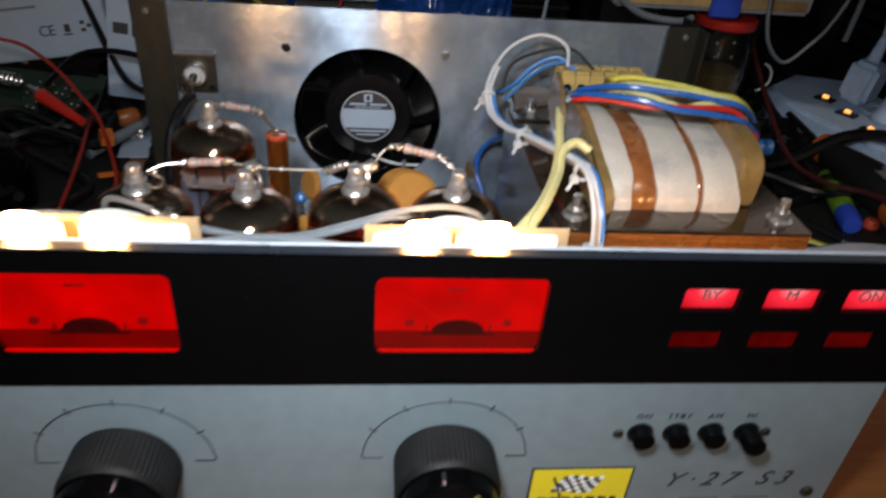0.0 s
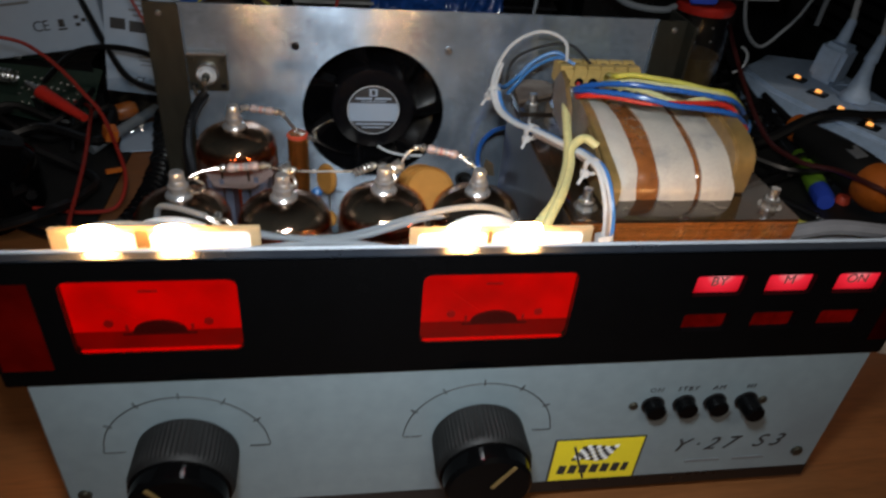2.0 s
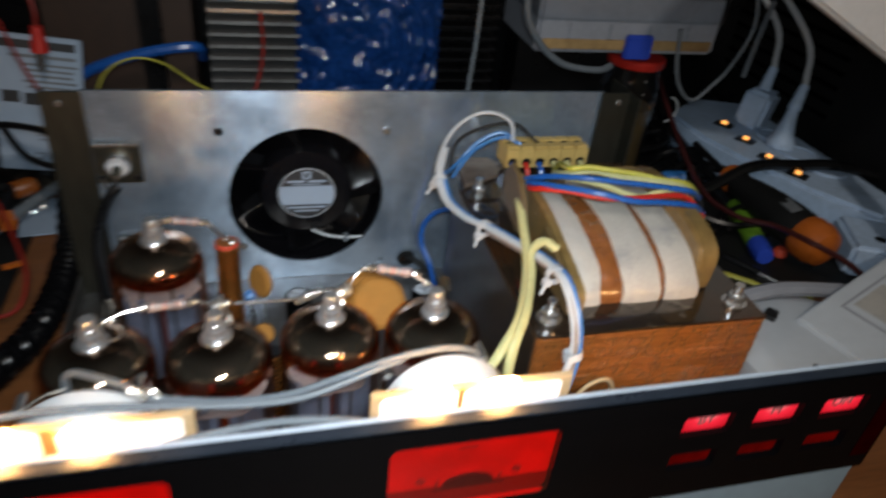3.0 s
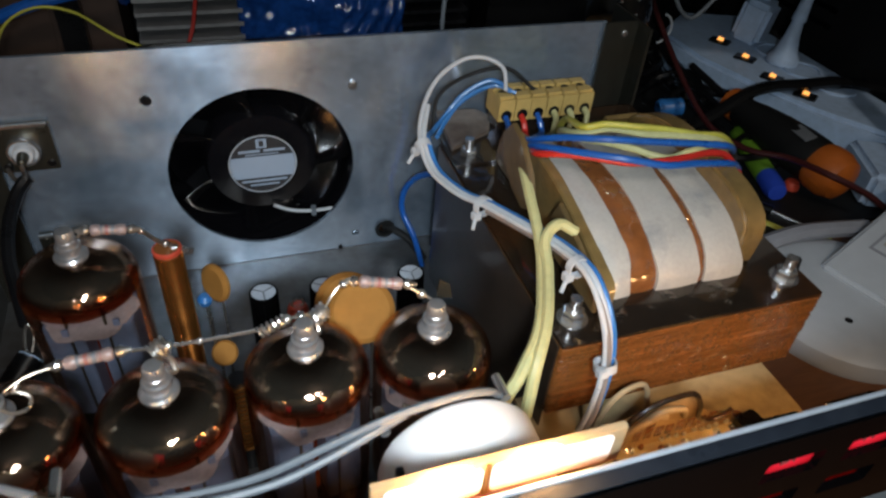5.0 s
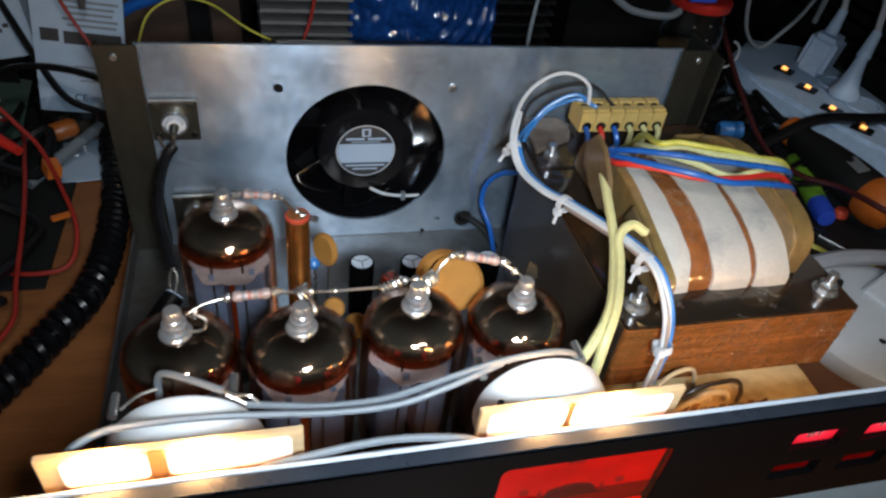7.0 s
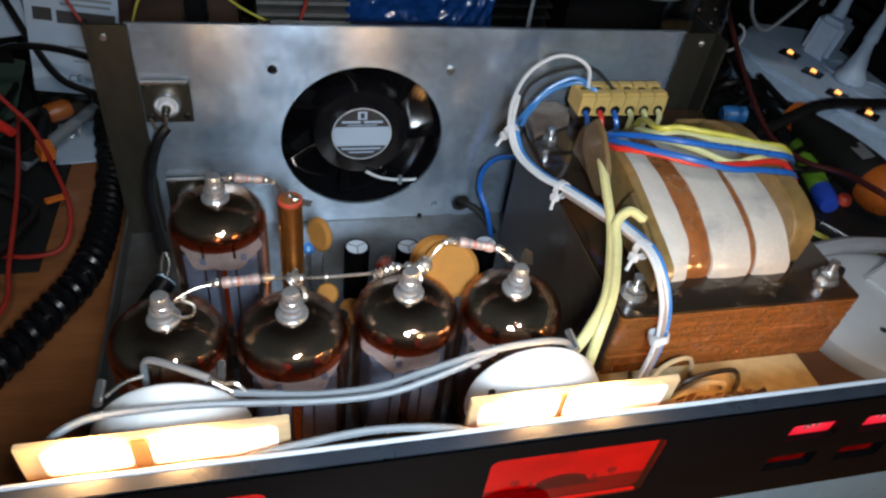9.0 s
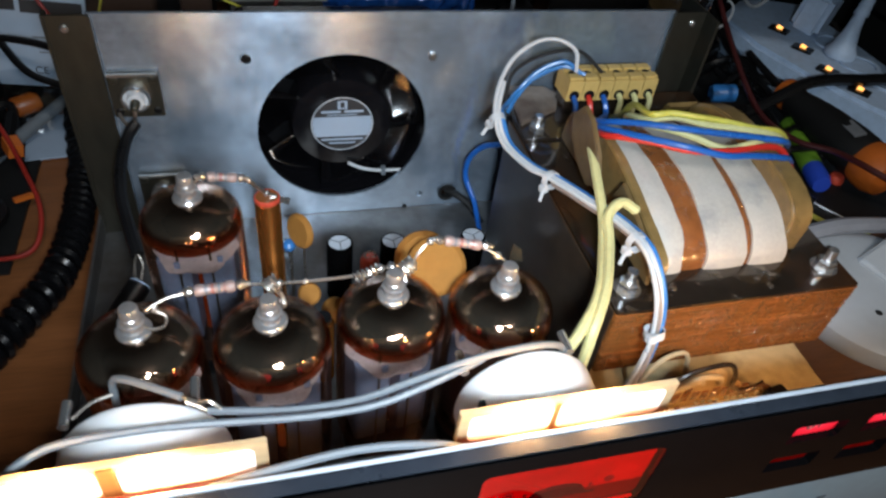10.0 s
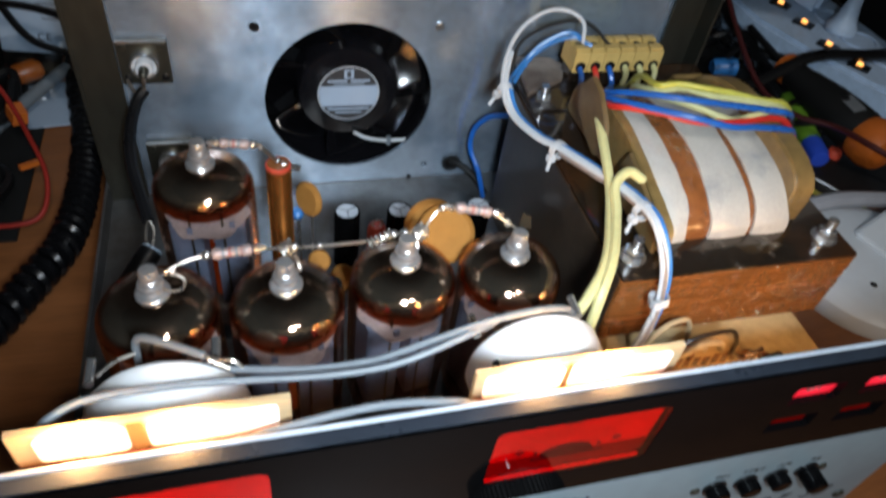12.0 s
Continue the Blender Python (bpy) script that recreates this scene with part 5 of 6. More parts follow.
    for s in (-0.35, 0.35):
        part("leg", rod((c[0] + s * r, c[1] + thick * 0.5, c[2] - r * 0.8), (c[0] + s * r, c[1] + thick * 0.5, legs), 0.06, seg=6), M["bare"], t)
    return t


disc_capacitor((7.4, 11.7, 11.0), 1.35, 0.55, (-0.1, -0.75, 0.66), 2.8, "pair of large ochre disc capacitors behind the valves", True)
disc_capacitor((1.75, 17.9, 8.1), 0.95, 0.4, (-0.8, -0.55, 0.2), 2.8, "ochre disc capacitor beside the copper choke")
disc_capacitor((1.95, 13.6, 8.0), 0.55, 0.3, (0, -0.7, 0.7), 2.8, "small ochre disc capacitor between valves")
disc_capacitor((3.3, 14.6, 5.5), 0.7, 0.35, (0.2, -0.7, 0.7), 2.8, "small ochre disc capacitor on the floor plate")
tagged(part("blue_capacitor", lathe([(0, -0.3), (0.3, -0.15), (0.35, 0.1), (0.2, 0.3), (0, 0.34)], (1.3, 18.0, 7.1)), M["light_blue_wire"]), "tiny blue dipped capacitor on its leads", "capacitor")
tagged(part("capacitor_lead", hose([(1.3, 18.0, 6.8), (1.35, 18.0, 4.5), (1.4, 18.0, 2.8)], 0.05), M["bare"]), "bare lead of the tiny blue capacitor", "wire")
tagged(part("trimmer", lathe([(0.7, 0), (0.7, 0.5), (0.3, 0.6), (0.3, 2.6), (0.55, 2.7), (0.55, 3.0), (0, 3.0)], (-6.2, 12.5, 2.8)), M["green"]), "small green glass and ceramic trimmer beside a valve", "trimmer")
wire("coaxial_cable", [(-6.0, 17.5, 3.1), (-6.1, 15.5, 3.6), (-6.4, 13.5, 4.4), (-7.3, 12.0, 4.2), (-8.0, 11.0, 3.2)], 0.34, M["black_matt"], "black coaxial cable along the floor plate", "cable")

# ---- circuit board behind the buttons, with loose wiring ----
board = thing("circuit_board", (20, 4, 6.8), "tan circuit board with solder blobs behind the push buttons", "circuit board")
part("board", box(13.4, 25.5, 0.8, 8.9, 6.8, 6.98), M["pcb_tan"], board)
for x in (13.9, 25.0):
    for y in (1.4, 6.3):
        part("pillar", rod((x, y, 2.8), (x, y, 6.8), 0.3, seg=10), M["alu_dark"], board)
rng = random.Random(11)
for k in range(70):
    x, y = rng.uniform(15.5, 22.5), rng.uniform(1.5, 5.6)
    part("solder_blob", lathe([(rng.uniform(0.1, 0.28), 0), (0.1, 0.14), (0, 0.2)], (x, y, 6.98), seg=8), M["solder"] if k % 3 else M["tape_brown"], board)
for k in range(3):
    part("switch_body", box(16.5 + 3.06 * k, 18.5 + 3.06 * k, 0.65, 1.3, 10.8, 14.2), M["black"], board, bevel=0.08)
    part("switch_leg", box(17.0 + 3.06 * k, 18.0 + 3.06 * k, 0.8, 1.25, 6.98, 10.8), M["black"], board)
for k in range(3):
    part("button_lamp", lathe([(0.2, 0), (0.24, 0.2), (0.2, 0.45), (0, 0.55)], (17.5 + 3.06 * k, 1.3, 12.4), (0, 1, -0.15), 12), M["button_bulb"], board, "small warm bulb behind its push button")
sub_board = thing("switch_board", (19, 5.4, 6.98), "small brown board standing on edge among looped leads", "circuit board")
part("board", sheet([(16.4, 6.98), (16.3, 8.9), (17.1, 9.55), (18.6, 9.75), (19.5, 9.1), (20.3, 8.2), (21.5, 7.75), (22.2, 6.98)], [], 5.3, 5.5), M["pcb_brown"], sub_board, bevel=0.05)
for k in range(9):
    part("solder_dot", lathe([(0.13, 0), (0.12, 0.08), (0, 0.16)], (18.3 + 0.4 * k + rng.uniform(-0.08, 0.08), 5.3, 7.2 + rng.uniform(-0.1, 0.1)), (0, -1, 0), 8), M["solder"], sub_board)
for k in range(8):
    part("print_land", box(16.9 + 0.5 * k, 17.25 + 0.5 * k, 5.27, 5.3, 7.5, 8.0 + rng.uniform(0, 0.5)), M["tape_brown"], sub_board)
for k, pts in enumerate((
    [(15.9, 5.2, 7.4), (16.2, 5.0, 8.7), (16.9, 5.0, 9.1), (17.5, 5.05, 9.3), (18.0, 5.2, 8.9)],
    [(16.9, 5.1, 8.9), (17.4, 5.0, 9.6), (18.2, 5.0, 9.55), (18.7, 5.1, 9.2), (18.9, 5.2, 8.7)],
    [(16.6, 5.4, 7.2), (16.8, 5.3, 8.6), (17.6, 5.3, 9.0), (18.3, 5.4, 8.6), (18.6, 5.5, 7.3)],
    [(15.6, 6.3, 7.0), (16.2, 6.4, 8.8), (17.0, 6.5, 9.4), (17.9, 6.6, 9.1), (18.4, 6.5, 7.2)])):
    wire("cream_lead", pts, 0.14 if k < 2 else 0.11, M["cream_wire"], "cream lead looped over the circuit board", group="board leads")
wire("brown_lead", [(16.0, 5.5, 7.4), (16.3, 5.2, 9.0), (17.0, 5.2, 9.75), (18.1, 5.2, 10.05), (19.0, 5.2, 9.95), (19.4, 5.1, 9.3), (19.6, 5.1, 8.5), (20.2, 5.1, 8.05), (20.9, 5.1, 8.05), (21.3, 5.1, 8.4)], 0.12, M["lam_top"], "dark brown lead curled over the circuit board", group="board leads")
tagged(part("relay_block", obox((22.4, 4.9, 7.3), (1.1, 0.8, 0.6), (0, 0, 12)), M["black"], bevel=0.08), "small dark component on the circuit board", "component")
for k in range(10):
    tagged(part("solder_lump", lathe([(0.0, -0.2), (0.3, -0.05), (0.25, 0.15), (0, 0.25)], (24.6 + rng.uniform(-0.5, 0.6), 1.6 + rng.uniform(-0.4, 0.4), 6.4), seg=8), M["brass_steel"]), "bright loose bit of metal on the circuit board", "metal scrap")

# ---- transformer wiring ----
white = [(17.3, 22.0, 14.5), (17.1, 22.2, 15.6), (16.2, 22.5, 16.1), (15.0, 22.5, 16.1), (13.6, 22.0, 15.5), (12.6, 21.0, 14.6), (12.0, 19.5, 13.7), (12.1, 18.0, 12.9), (12.7, 16.0, 12.9), (13.4, 14.5, 13.2), (14.2, 12.5, 13.5), (14.9, 10.5, 13.8), (15.1, 8.5, 14.0), (15.2, 7.0, 13.0), (15.2, 6.3, 11.5), (14.7, 5.7, 9.9), (14.0, 5.4, 8.0), (13.8, 5.4, 6.3)]
wire("white_lead", white, 0.11, M["white_wire"], "white insulated lead arching from the terminal strip", group="mains leads")
wire("white_lead", [(x + 0.24, y + 0.1, z - 0.04) for x, y, z in white[5:]], 0.12, M["white_wire"], "white insulated lead beside the transformer", group="mains leads")
wire("blue_lead", [(17.6, 22.0, 14.4), (16.6, 22.4, 14.9), (15.3, 22.6, 14.2), (14.3, 22.4, 13.2), (13.2, 21.2, 13.0), *[(x + 0.46, y + 0.18, z - 0.1) for x, y, z in white[6:]]], 0.125, M["light_blue_wire"], "light blue insulated lead beside the transformer", group="mains leads")
wire("blue_lead", [(17.9, 22.0, 14.3), (16.8, 22.6, 14.5), (15.4, 23.0, 13.6), (14.4, 22.6, 12.7), (13.6, 21.6, 12.4)], 0.115, M["light_blue_wire"], "light blue insulated lead behind the terminal strip", group="mains leads")
wire("grey_brown_lead", [(x + 0.1, y - 0.14, z - 0.2) for x, y, z in white[9:]], 0.115, M["grey_brown"], "grey-brown insulated lead in the bundle by the transformer", group="mains leads")
wire("blue_lead", [(14.2, 22.0, 9.9), (13.4, 23.6, 8.7), (12.8, 24.2, 7.4), (12.7, 24.1, 6.0), (13.2, 23.2, 4.7), (13.6, 22.5, 2.9)], 0.17, M["blue_wire"], "blue insulated lead curving down by the back panel", group="mains leads")
wire("black_lead", [(12.0, 25.6, 3.9), (12.6, 24.9, 3.95), (13.3, 24.2, 3.6), (13.9, 23.0, 2.95)], 0.24, M["black_matt"], "black lead through the grommet", group="mains leads")
wire("black_lead", [(19.0, 22.2, 14.3), (17.6, 22.8, 15.3), (15.6, 23.0, 15.0), (13.9, 22.6, 14.2), (13.4, 21.8, 12.6)], 0.1, M["black_matt"], "thin black lead behind the terminal strip", group="mains leads")
wire("yellow_lead", [(15.2, 14.9, 14.6), (14.9, 13.6, 14.4), (14.5, 11.4, 13.7), (14.0, 9.8, 13.2), (12.9, 7.5, 12.9), (11.7, 6.2, 12.2), (11.0, 5.9, 10.4), (10.7, 5.9, 2.9)], 0.23, M["yellow_wire"], "yellow sleeved winding lead drooping to the floor", group="winding leads")
wire("yellow_lead", [(15.9, 11.0, 14.0), (15.2, 11.3, 14.3), (14.5, 10.9, 13.9), (14.15, 9.7, 13.45), (13.15, 7.5, 13.1), (12.2, 6.1, 12.35), (12.0, 5.75, 10.1), (12.0, 5.7, 2.9)], 0.23, M["yellow_wire"], "yellow sleeved winding lead drooping to the floor", group="winding leads")
top_wires = (
    ("blue_lead", "blue_wire", [(17.3, 21.7, 13.2), (17.3, 21.2, 13.0), (17.2, 20.6, 12.6), (16.6, 18.6, 13.6), (16.4, 16.6, 14.9), (17.2, 15.2, 15.7), (18.3, 14.0, 16.2), (19.9, 13.5, 16.2), (20.9, 13.2, 16.2), (22.5, 13.1, 16.0), (24.0, 13.1, 15.7), (25.9, 14.6, 14.2), (26.4, 15.6, 12.9)]),
    ("red_lead", "red_wire", [(18.2, 21.7, 13.2), (18.2, 21.2, 13.0), (18.1, 20.6, 12.6), (17.2, 18.6, 13.4), (16.3, 16.4, 14.5), (16.1, 15.6, 14.8), (16.6, 14.8, 15.2), (17.6, 13.9, 15.5), (18.9, 13.0, 15.6), (20.4, 12.5, 15.8), (22.5, 12.8, 15.7), (23.6, 12.9, 15.5), (24.3, 12.9, 15.0), (25.5, 13.4, 13.9)]),
    ("blue_lead", "blue_wire", [(19.1, 21.7, 13.2), (19.1, 21.2, 13.0), (19.0, 20.6, 12.6), (17.6, 18.8, 13.5), (16.4, 16.8, 14.5), (16.2, 16.1, 14.9), (16.6, 14.9, 15.4), (17.4, 13.7, 15.8), (18.6, 12.7, 16.0), (20.2, 12.2, 15.8), (21.9, 12.3, 15.6), (23.9, 12.5, 15.2), (25.6, 13.6, 14.0)]),
    ("yellow_lead", "green_wire", [(19.6, 20.9, 12.2), (18.9, 19.0, 13.6), (18.2, 17.2, 15.4), (17.8, 15.1, 16.2), (18.7, 14.8, 16.4), (19.8, 14.4, 16.4), (21.1, 14.1, 16.3), (22.6, 13.7, 16.1), (24.1, 13.7, 15.8), (25.9, 14.6, 14.2), (26.4, 15.6, 12.9)]),
    ("yellow_lead", "yellow_wire", [(20.6, 20.9, 12.2), (19.0, 18.6, 13.6), (17.9, 16.9, 15.0), (17.9, 15.3, 15.8), (19.1, 14.9, 16.1), (20.3, 14.2, 16.1), (21.6, 13.8, 16.1), (23.7, 13.5, 15.8), (25.9, 14.6, 14.2), (26.4, 15.6, 12.9)]),
    ("yellow_lead", "yellow_wire", [(21.4, 20.9, 12.2), (19.4, 18.2, 13.8), (18.0, 16.6, 14.9), (17.6, 15.3, 15.6), (18.5, 14.2, 15.9), (19.4, 13.5, 15.9), (20.1, 13.0, 15.8), (20.9, 12.8, 15.7), (22.4, 13.0, 15.8), (25.9, 14.6, 14.2), (26.4, 15.6, 12.9)]),
)
for name, colour, pts in top_wires:
    wire(name, pts, 0.155, M[colour], {"blue_wire": "blue", "red_wire": "red", "green_wire": "yellow-green", "yellow_wire": "pale yellow"}[colour] + " insulated lead laid across the winding top", group="winding leads")
wire("blue_sleeve", [(25.0, 14.2, 14.8), (26.0, 14.6, 14.0), (26.6, 15.4, 12.8), (26.4, 16.2, 12.0)], 0.24, M["black_matt"], "dark sleeve over the bundled winding leads")


def cable_tie(p, d, r):
    t = thing("cable_tie", p, "white nylon cable tie round the lead bundle", "cable tie", "cable ties")
    d = Vector(d).normalized()
    part("band", lathe([(r, -0.17), (r + 0.06, -0.17), (r + 0.06, 0.17), (r, 0.17)], p, d, 20, close=False), M["white_wire"], t)
    s = d.orthogonal().normalized()
    q = Vector(p) + s * (r + 0.15)
    m = Matrix.Translation(q) @ d.to_track_quat("Z", "Y").to_matrix().to_4x4()
    head = bmesh.new()
    bmesh.ops.create_cube(head, size=0.38, matrix=m)
    part("head", head, M["white_wire"], t, bevel=0.05)
    part("tail", rod(q, q + s * 0.6 + d * 0.3, 0.09, seg=6), M["white_wire"], t)


cable_tie((12.15, 19.4, 13.4), (0.1, -1, -0.4), 0.34)
cable_tie((13.5, 14.8, 12.95), (0.35, -1, 0.15), 0.38)
cable_tie((15.2, 9.4, 13.7), (0.1, -1, 0.1), 0.38)
cable_tie((15.25, 6.3, 11.5), (0.05, -0.35, -1), 0.38)

for x in (20.06, 20.97, 21.88):
    wire("cream_lead", [(x, 21.7, 13.25), (x, 21.2, 13.05), (x - 0.15, 20.95, 12.6), (x - 0.3, 20.8, 12.0)], 0.16, M["yellow_wire"], "pale yellow lead dropping from the terminal strip", group="terminal leads")


# ---- things round the amplifier: the right-hand side of the desk ----
def desk_lamp():
    t = thing("desk_lamp", (40.3, 14.9, 0), "white plastic desk lamp with a broad slanting arm and flat head", "desk lamp")
    part("base", lathe([(6.3, 0), (6.4, 0.4), (6.25, 1.2), (5.7, 1.65), (4.6, 1.8), (0, 1.85)], (40.3, 14.9, 0), seg=64), M["lamp_white"], t, "round white base")
    p, u, v = Vector((39.9, 17.2, 2.2)), Vector((0.92, 0.30, 0.24)).normalized(), Vector((0.31, -0.95, 0)).normalized()
    w = u.cross(v).normalized()
    w = w if w.z > 0 else -w

    def slab(a0, a1, b0, b1, h0, h1):
        bm = box(0, 1, 0, 1, 0, 1)
        for q in bm.verts:
            q.co = p + u * (a1 if q.co.x > 0.5 else a0) + v * (b1 if q.co.y > 0.5 else b0) + w * (h1 if q.co.z > 0.5 else h0)
        bmesh.ops.recalc_face_normals(bm, faces=bm.faces)
        return bm

    arm = part("arm", slab(0, 15, 0, 7.0, -1.5, 0), M["lamp_white"], t, "broad white plastic arm", bevel=0.25, seg=3)
    part("recess", slab(3.4, 9.5, 1.2, 5.8, 0.0, 0.05), M["grey_box"], arm, bevel=0.02)
    part("inlay", slab(3.6, 9.3, 1.4, 5.6, 0.02, 0.09), M["lamp_white"], arm, bevel=0.02)
    part("label_patch", slab(4.2, 7.6, 1.7, 4.2, 0.08, 0.12), M["tape_white"], arm, "cream paper label")
    head = sheet([(36.0, 24.85), (48.0, 19.2), (60.0, 13.6), (66.0, 28.0), (46.0, 36.0)], [], 30.0, 31.8)
    part("head", head, M["white"], t, "flat white lamp head", bevel=0.3, seg=3)
    part("neck", rod(p + u * 14 + v * 3, (59.0, 30.6, 20.0), 1.1, 0.9, 16), M["lamp_white"], t, "white neck")
    part("rocker_switch", obox((38.4, 18.0, 1.95), (1.3, 0.9, 0.5), (0, 0, 40)), M["black"], t, "small dark switch", bevel=0.1)
    part("screw_hole", lathe([(0.25, 0), (0.25, 0.03), (0, 0.03)], (38.2, 12.6, 1.81), seg=12), M["black"], t)
    return t


desk_lamp()


def power_strip():
    t = thing("power_strip", (52.5, 42, 0), "white power strip with four orange-lit rocker switches", "power strip")
    part("body", sheet([(48.5, 51.5), (54.0, 56.0), (60.5, 54.0), (61.0, 30.0), (56.8, 27.2), (53.0, 33.0), (50.4, 39.0), (48.6, 45.0)], [], 0.3, 3.8, "z"), M["dim_white"], t, "wide white plastic body", bevel=0.4)
    for k, (x, y) in enumerate(((53.1, 47.7), (53.1, 43.6), (52.9, 39.3), (53.6, 35.6))):
        f = part("switch_frame", obox((x, y, 3.9), (1.3, 2.0, 0.3), (0, 0, 35)), M["black"], t, "black switch frame", bevel=0.08)
        part("rocker", obox((x, y, 4.12), (0.34, 0.55, 0.3), (10, 0, 35)), M["neon"], f, "orange glowing rocker")
        part("socket_ring", lathe([(1.9, 3.8), (1.9, 4.0), (1.6, 4.0), (1.6, 3.85)], (x + 4.4, y + 1.0, 0), seg=28, close=False), M["dim_white"], t)
    return t


power_strip()


def mains_plug(x, y, lean, label, slim=False):
    t = thing("mains_plug", (x, y, 3.9), label, "plug", "mains plugs")
    if slim:
        part("body", lathe([(1.5, 3.9), (1.5, 4.4), (1.1, 5.0), (0.7, 6.6), (0.5, 8.2)], (x, y, 0), seg=20), M["dim_white"], t)
    else:
        part("body", obox((x, y, 6.0), (3.2, 3.0, 4.2), (6, lean, 30)), M["dim_white"], t, bevel=0.5, seg=3)
    part("cord_neck", rod((x, y, 8.0), (x + 0.8, y + 0.6, 10.4), 0.7, 0.45, 14), M["dim_white"], t)
    part("cord", hose([(x + 0.8, y + 0.6, 10.4), (x + 1.2, y + 2.5, 14), (x - 1.0, y + 6, 18), (x - 5, y + 9, 22)], 0.32), M["white_wire"], t)


mains_plug(56.6, 47.6, 0, "square white mains plug standing in the power strip")
mains_plug(56.4, 42.2, 8, "slim white mains plug standing in the power strip", True)
adaptor = thing("mains_adaptor", (54.5, 25.5, 0), "pale blue-white adaptor box lying by the power strip", "adaptor")
part("body", obox((55.6, 25.2, 1.6), (7.5, 6.0, 3.2), (0, 0, -25)), M["dim_white"], adaptor, bevel=0.4, seg=3)
part("pin_hole", lathe([(0.5, 3.2), (0.5, 3.26), (0, 3.26)], (54.2, 24.8, 0), seg=14), M["black"], adaptor)

driver = thing("screwdriver", (48.0, 31, 0.3), "fat black and orange handled screwdriver lying on the desk", "screwdriver")
a, b = Vector((47.3, 37.2, 3.0)), Vector((48.7, 24.4, 2.5))
d = (b - a).normalized()
part("handle", lathe([(0.0, 0.0), (1.0, 0.1), (1.25, 0.5), (1.15, 1.6), (1.45, 3.2), (1.75, 5.6), (1.9, 8.0), (1.9, 9.6), (1.8, 10.2)], a, d, 28), M["black_matt"], driver, "black rubber grip")
part("end_cap", lathe([(1.85, 10.0), (2.0, 10.5), (2.0, 11.6), (1.65, 12.5), (0.9, 12.9), (0, 13.0)], a, d, 28), M["orange"], driver, "orange end cap")
part("collar", lathe([(0.9, -0.5), (1.25, -0.3), (1.42, 0.5), (1.3, 1.1)], a, d, 24, close=False), M["orange"], driver, "orange collar")
part("shaft", rod(a - d * 0.4, a - d * 6 + Vector((0, 0, 0.6)), 0.32, seg=12), M["black"], driver, "dark shaft")
part("label_patch", obox(a + d * 8.3 + Vector((-0.65, 0.2, 1.80)), (1.0, 2.2, 0.06), (-2, -19, -6)), M["grey_ink"], driver, "worn grey label")

pen = thing("marker_pen", (45.5, 30.5, 0), "lime green marker with a blue end lying on the desk", "marker")
a, b = Vector((47.2, 35.3, 1.0)), Vector((44.3, 26.2, 1.0))
d = (b - a).normalized()
part("barrel", lathe([(0, 0), (0.7, 0.1), (0.82, 0.6), (0.86, 7.0), (0.8, 7.2)], a, d, 20), M["green"], pen, "lime green barrel")
part("blue_end", lathe([(0.84, 7.1), (0.86, 8.8), (0.7, 9.4), (0, 9.5)], a, d, 20), M["blue"], pen, "blue end")
tagged(part("bottle_top", lathe([(0, 0), (0.6, 0), (0.65, 0.5), (0.5, 0.9), (0, 1.0)], (47.0, 27.6, 0)), M["red_body"]), "small red plastic cap lying on the desk", "cap")
tagged(part("blue_ring", lathe([(0.7, 0), (0.85, 0.3), (0.8, 2.2), (0.6, 2.3), (0.6, 0)], (41.3, 39.6, 1.7), (0.9, -0.2, 0.1)), M["light_blue_wire"]), "blue plastic ferrule lying on a clear bag behind the transformer", "ferrule")
wire("thick_cable", [(38, 36, 1.0), (43.5, 36.2, 2.0), (48.3, 36.2, 4.6), (53.3, 36.0, 4.8), (59, 35.6, 4.6), (68, 34, 2.5), (76, 33, 1.0)], 0.55, M["black"], "thick black mains cable over the power strip", "cable")
wire("thick_cable", [(45.8, 52, 6.0), (46.4, 46, 3.2), (47.2, 42.0, 2.2), (48.8, 39.6, 2.4)], 0.45, M["black"], "black cable running to the screwdriver", "cable")
wire("dark_red_lead", [(44, 56, 16), (43.5, 48, 9), (42.4, 36, 3.6), (43.0, 30.5, 3.0), (45.0, 27.2, 3.6), (45.9, 23.9, 4.0), (48.5, 22.3, 3.0), (51, 20.8, 1.6), (56, 18, 0.6)], 0.24, M["dark_red"], "dark maroon lead across the desk clutter", "cable")
wire("grey_sleeve", [(31.0, 22.5, 1.2), (33.5, 20.6, 2.2), (36.0, 19.5, 2.6), (40.0, 19.6, 3.0), (46.5, 20.0, 2.0)], 0.6, M["grey_box"], "grey glossy sleeving beside the transformer", "sleeving")
wire("green_lead", [(33.0, 25.5, 0.25), (38.5, 25.8, 0.25), (41.3, 24.2, 0.25), (42.8, 22.4, 0.25), (45.5, 21.3, 0.25)], 0.25, M["green_wire"], "yellow-green lead on the desk beside the transformer")
probe = thing("test_probe", (43.6, 24, 0), "slim test probe with steel tip lying on the desk", "probe")
part("tip", rod((43.0, 25.0, 0.35), (45.0, 21.9, 0.3), 0.13, seg=10), M["chrome"], probe, "bright steel tip")
part("grip", rod((43.0, 25.0, 0.4), (41.2, 27.8, 0.4), 0.4, 0.33, 14), M["black"], probe, "black grip", bevel=0.05)
wire("clear_tube", [(28.6, 24.6, 1.0), (31, 22.8, 3.8), (33.0, 20.0, 3.0), (33.2, 17.0, 1.2)], 0.55, M["grey_wire"], "pale grey sleeve behind the transformer", "sleeving")
card = thing("cream_card", (47.5, 13.5, 0), "cream card propped beside the desk lamp base", "card")
part("sheet", sheet([(45.2, 1.9), (50.5, 2.4), (49.9, 8.8)], [], 12.6, 12.75), M["tape_white"], card)

crumple = bmesh.new()
grid = []
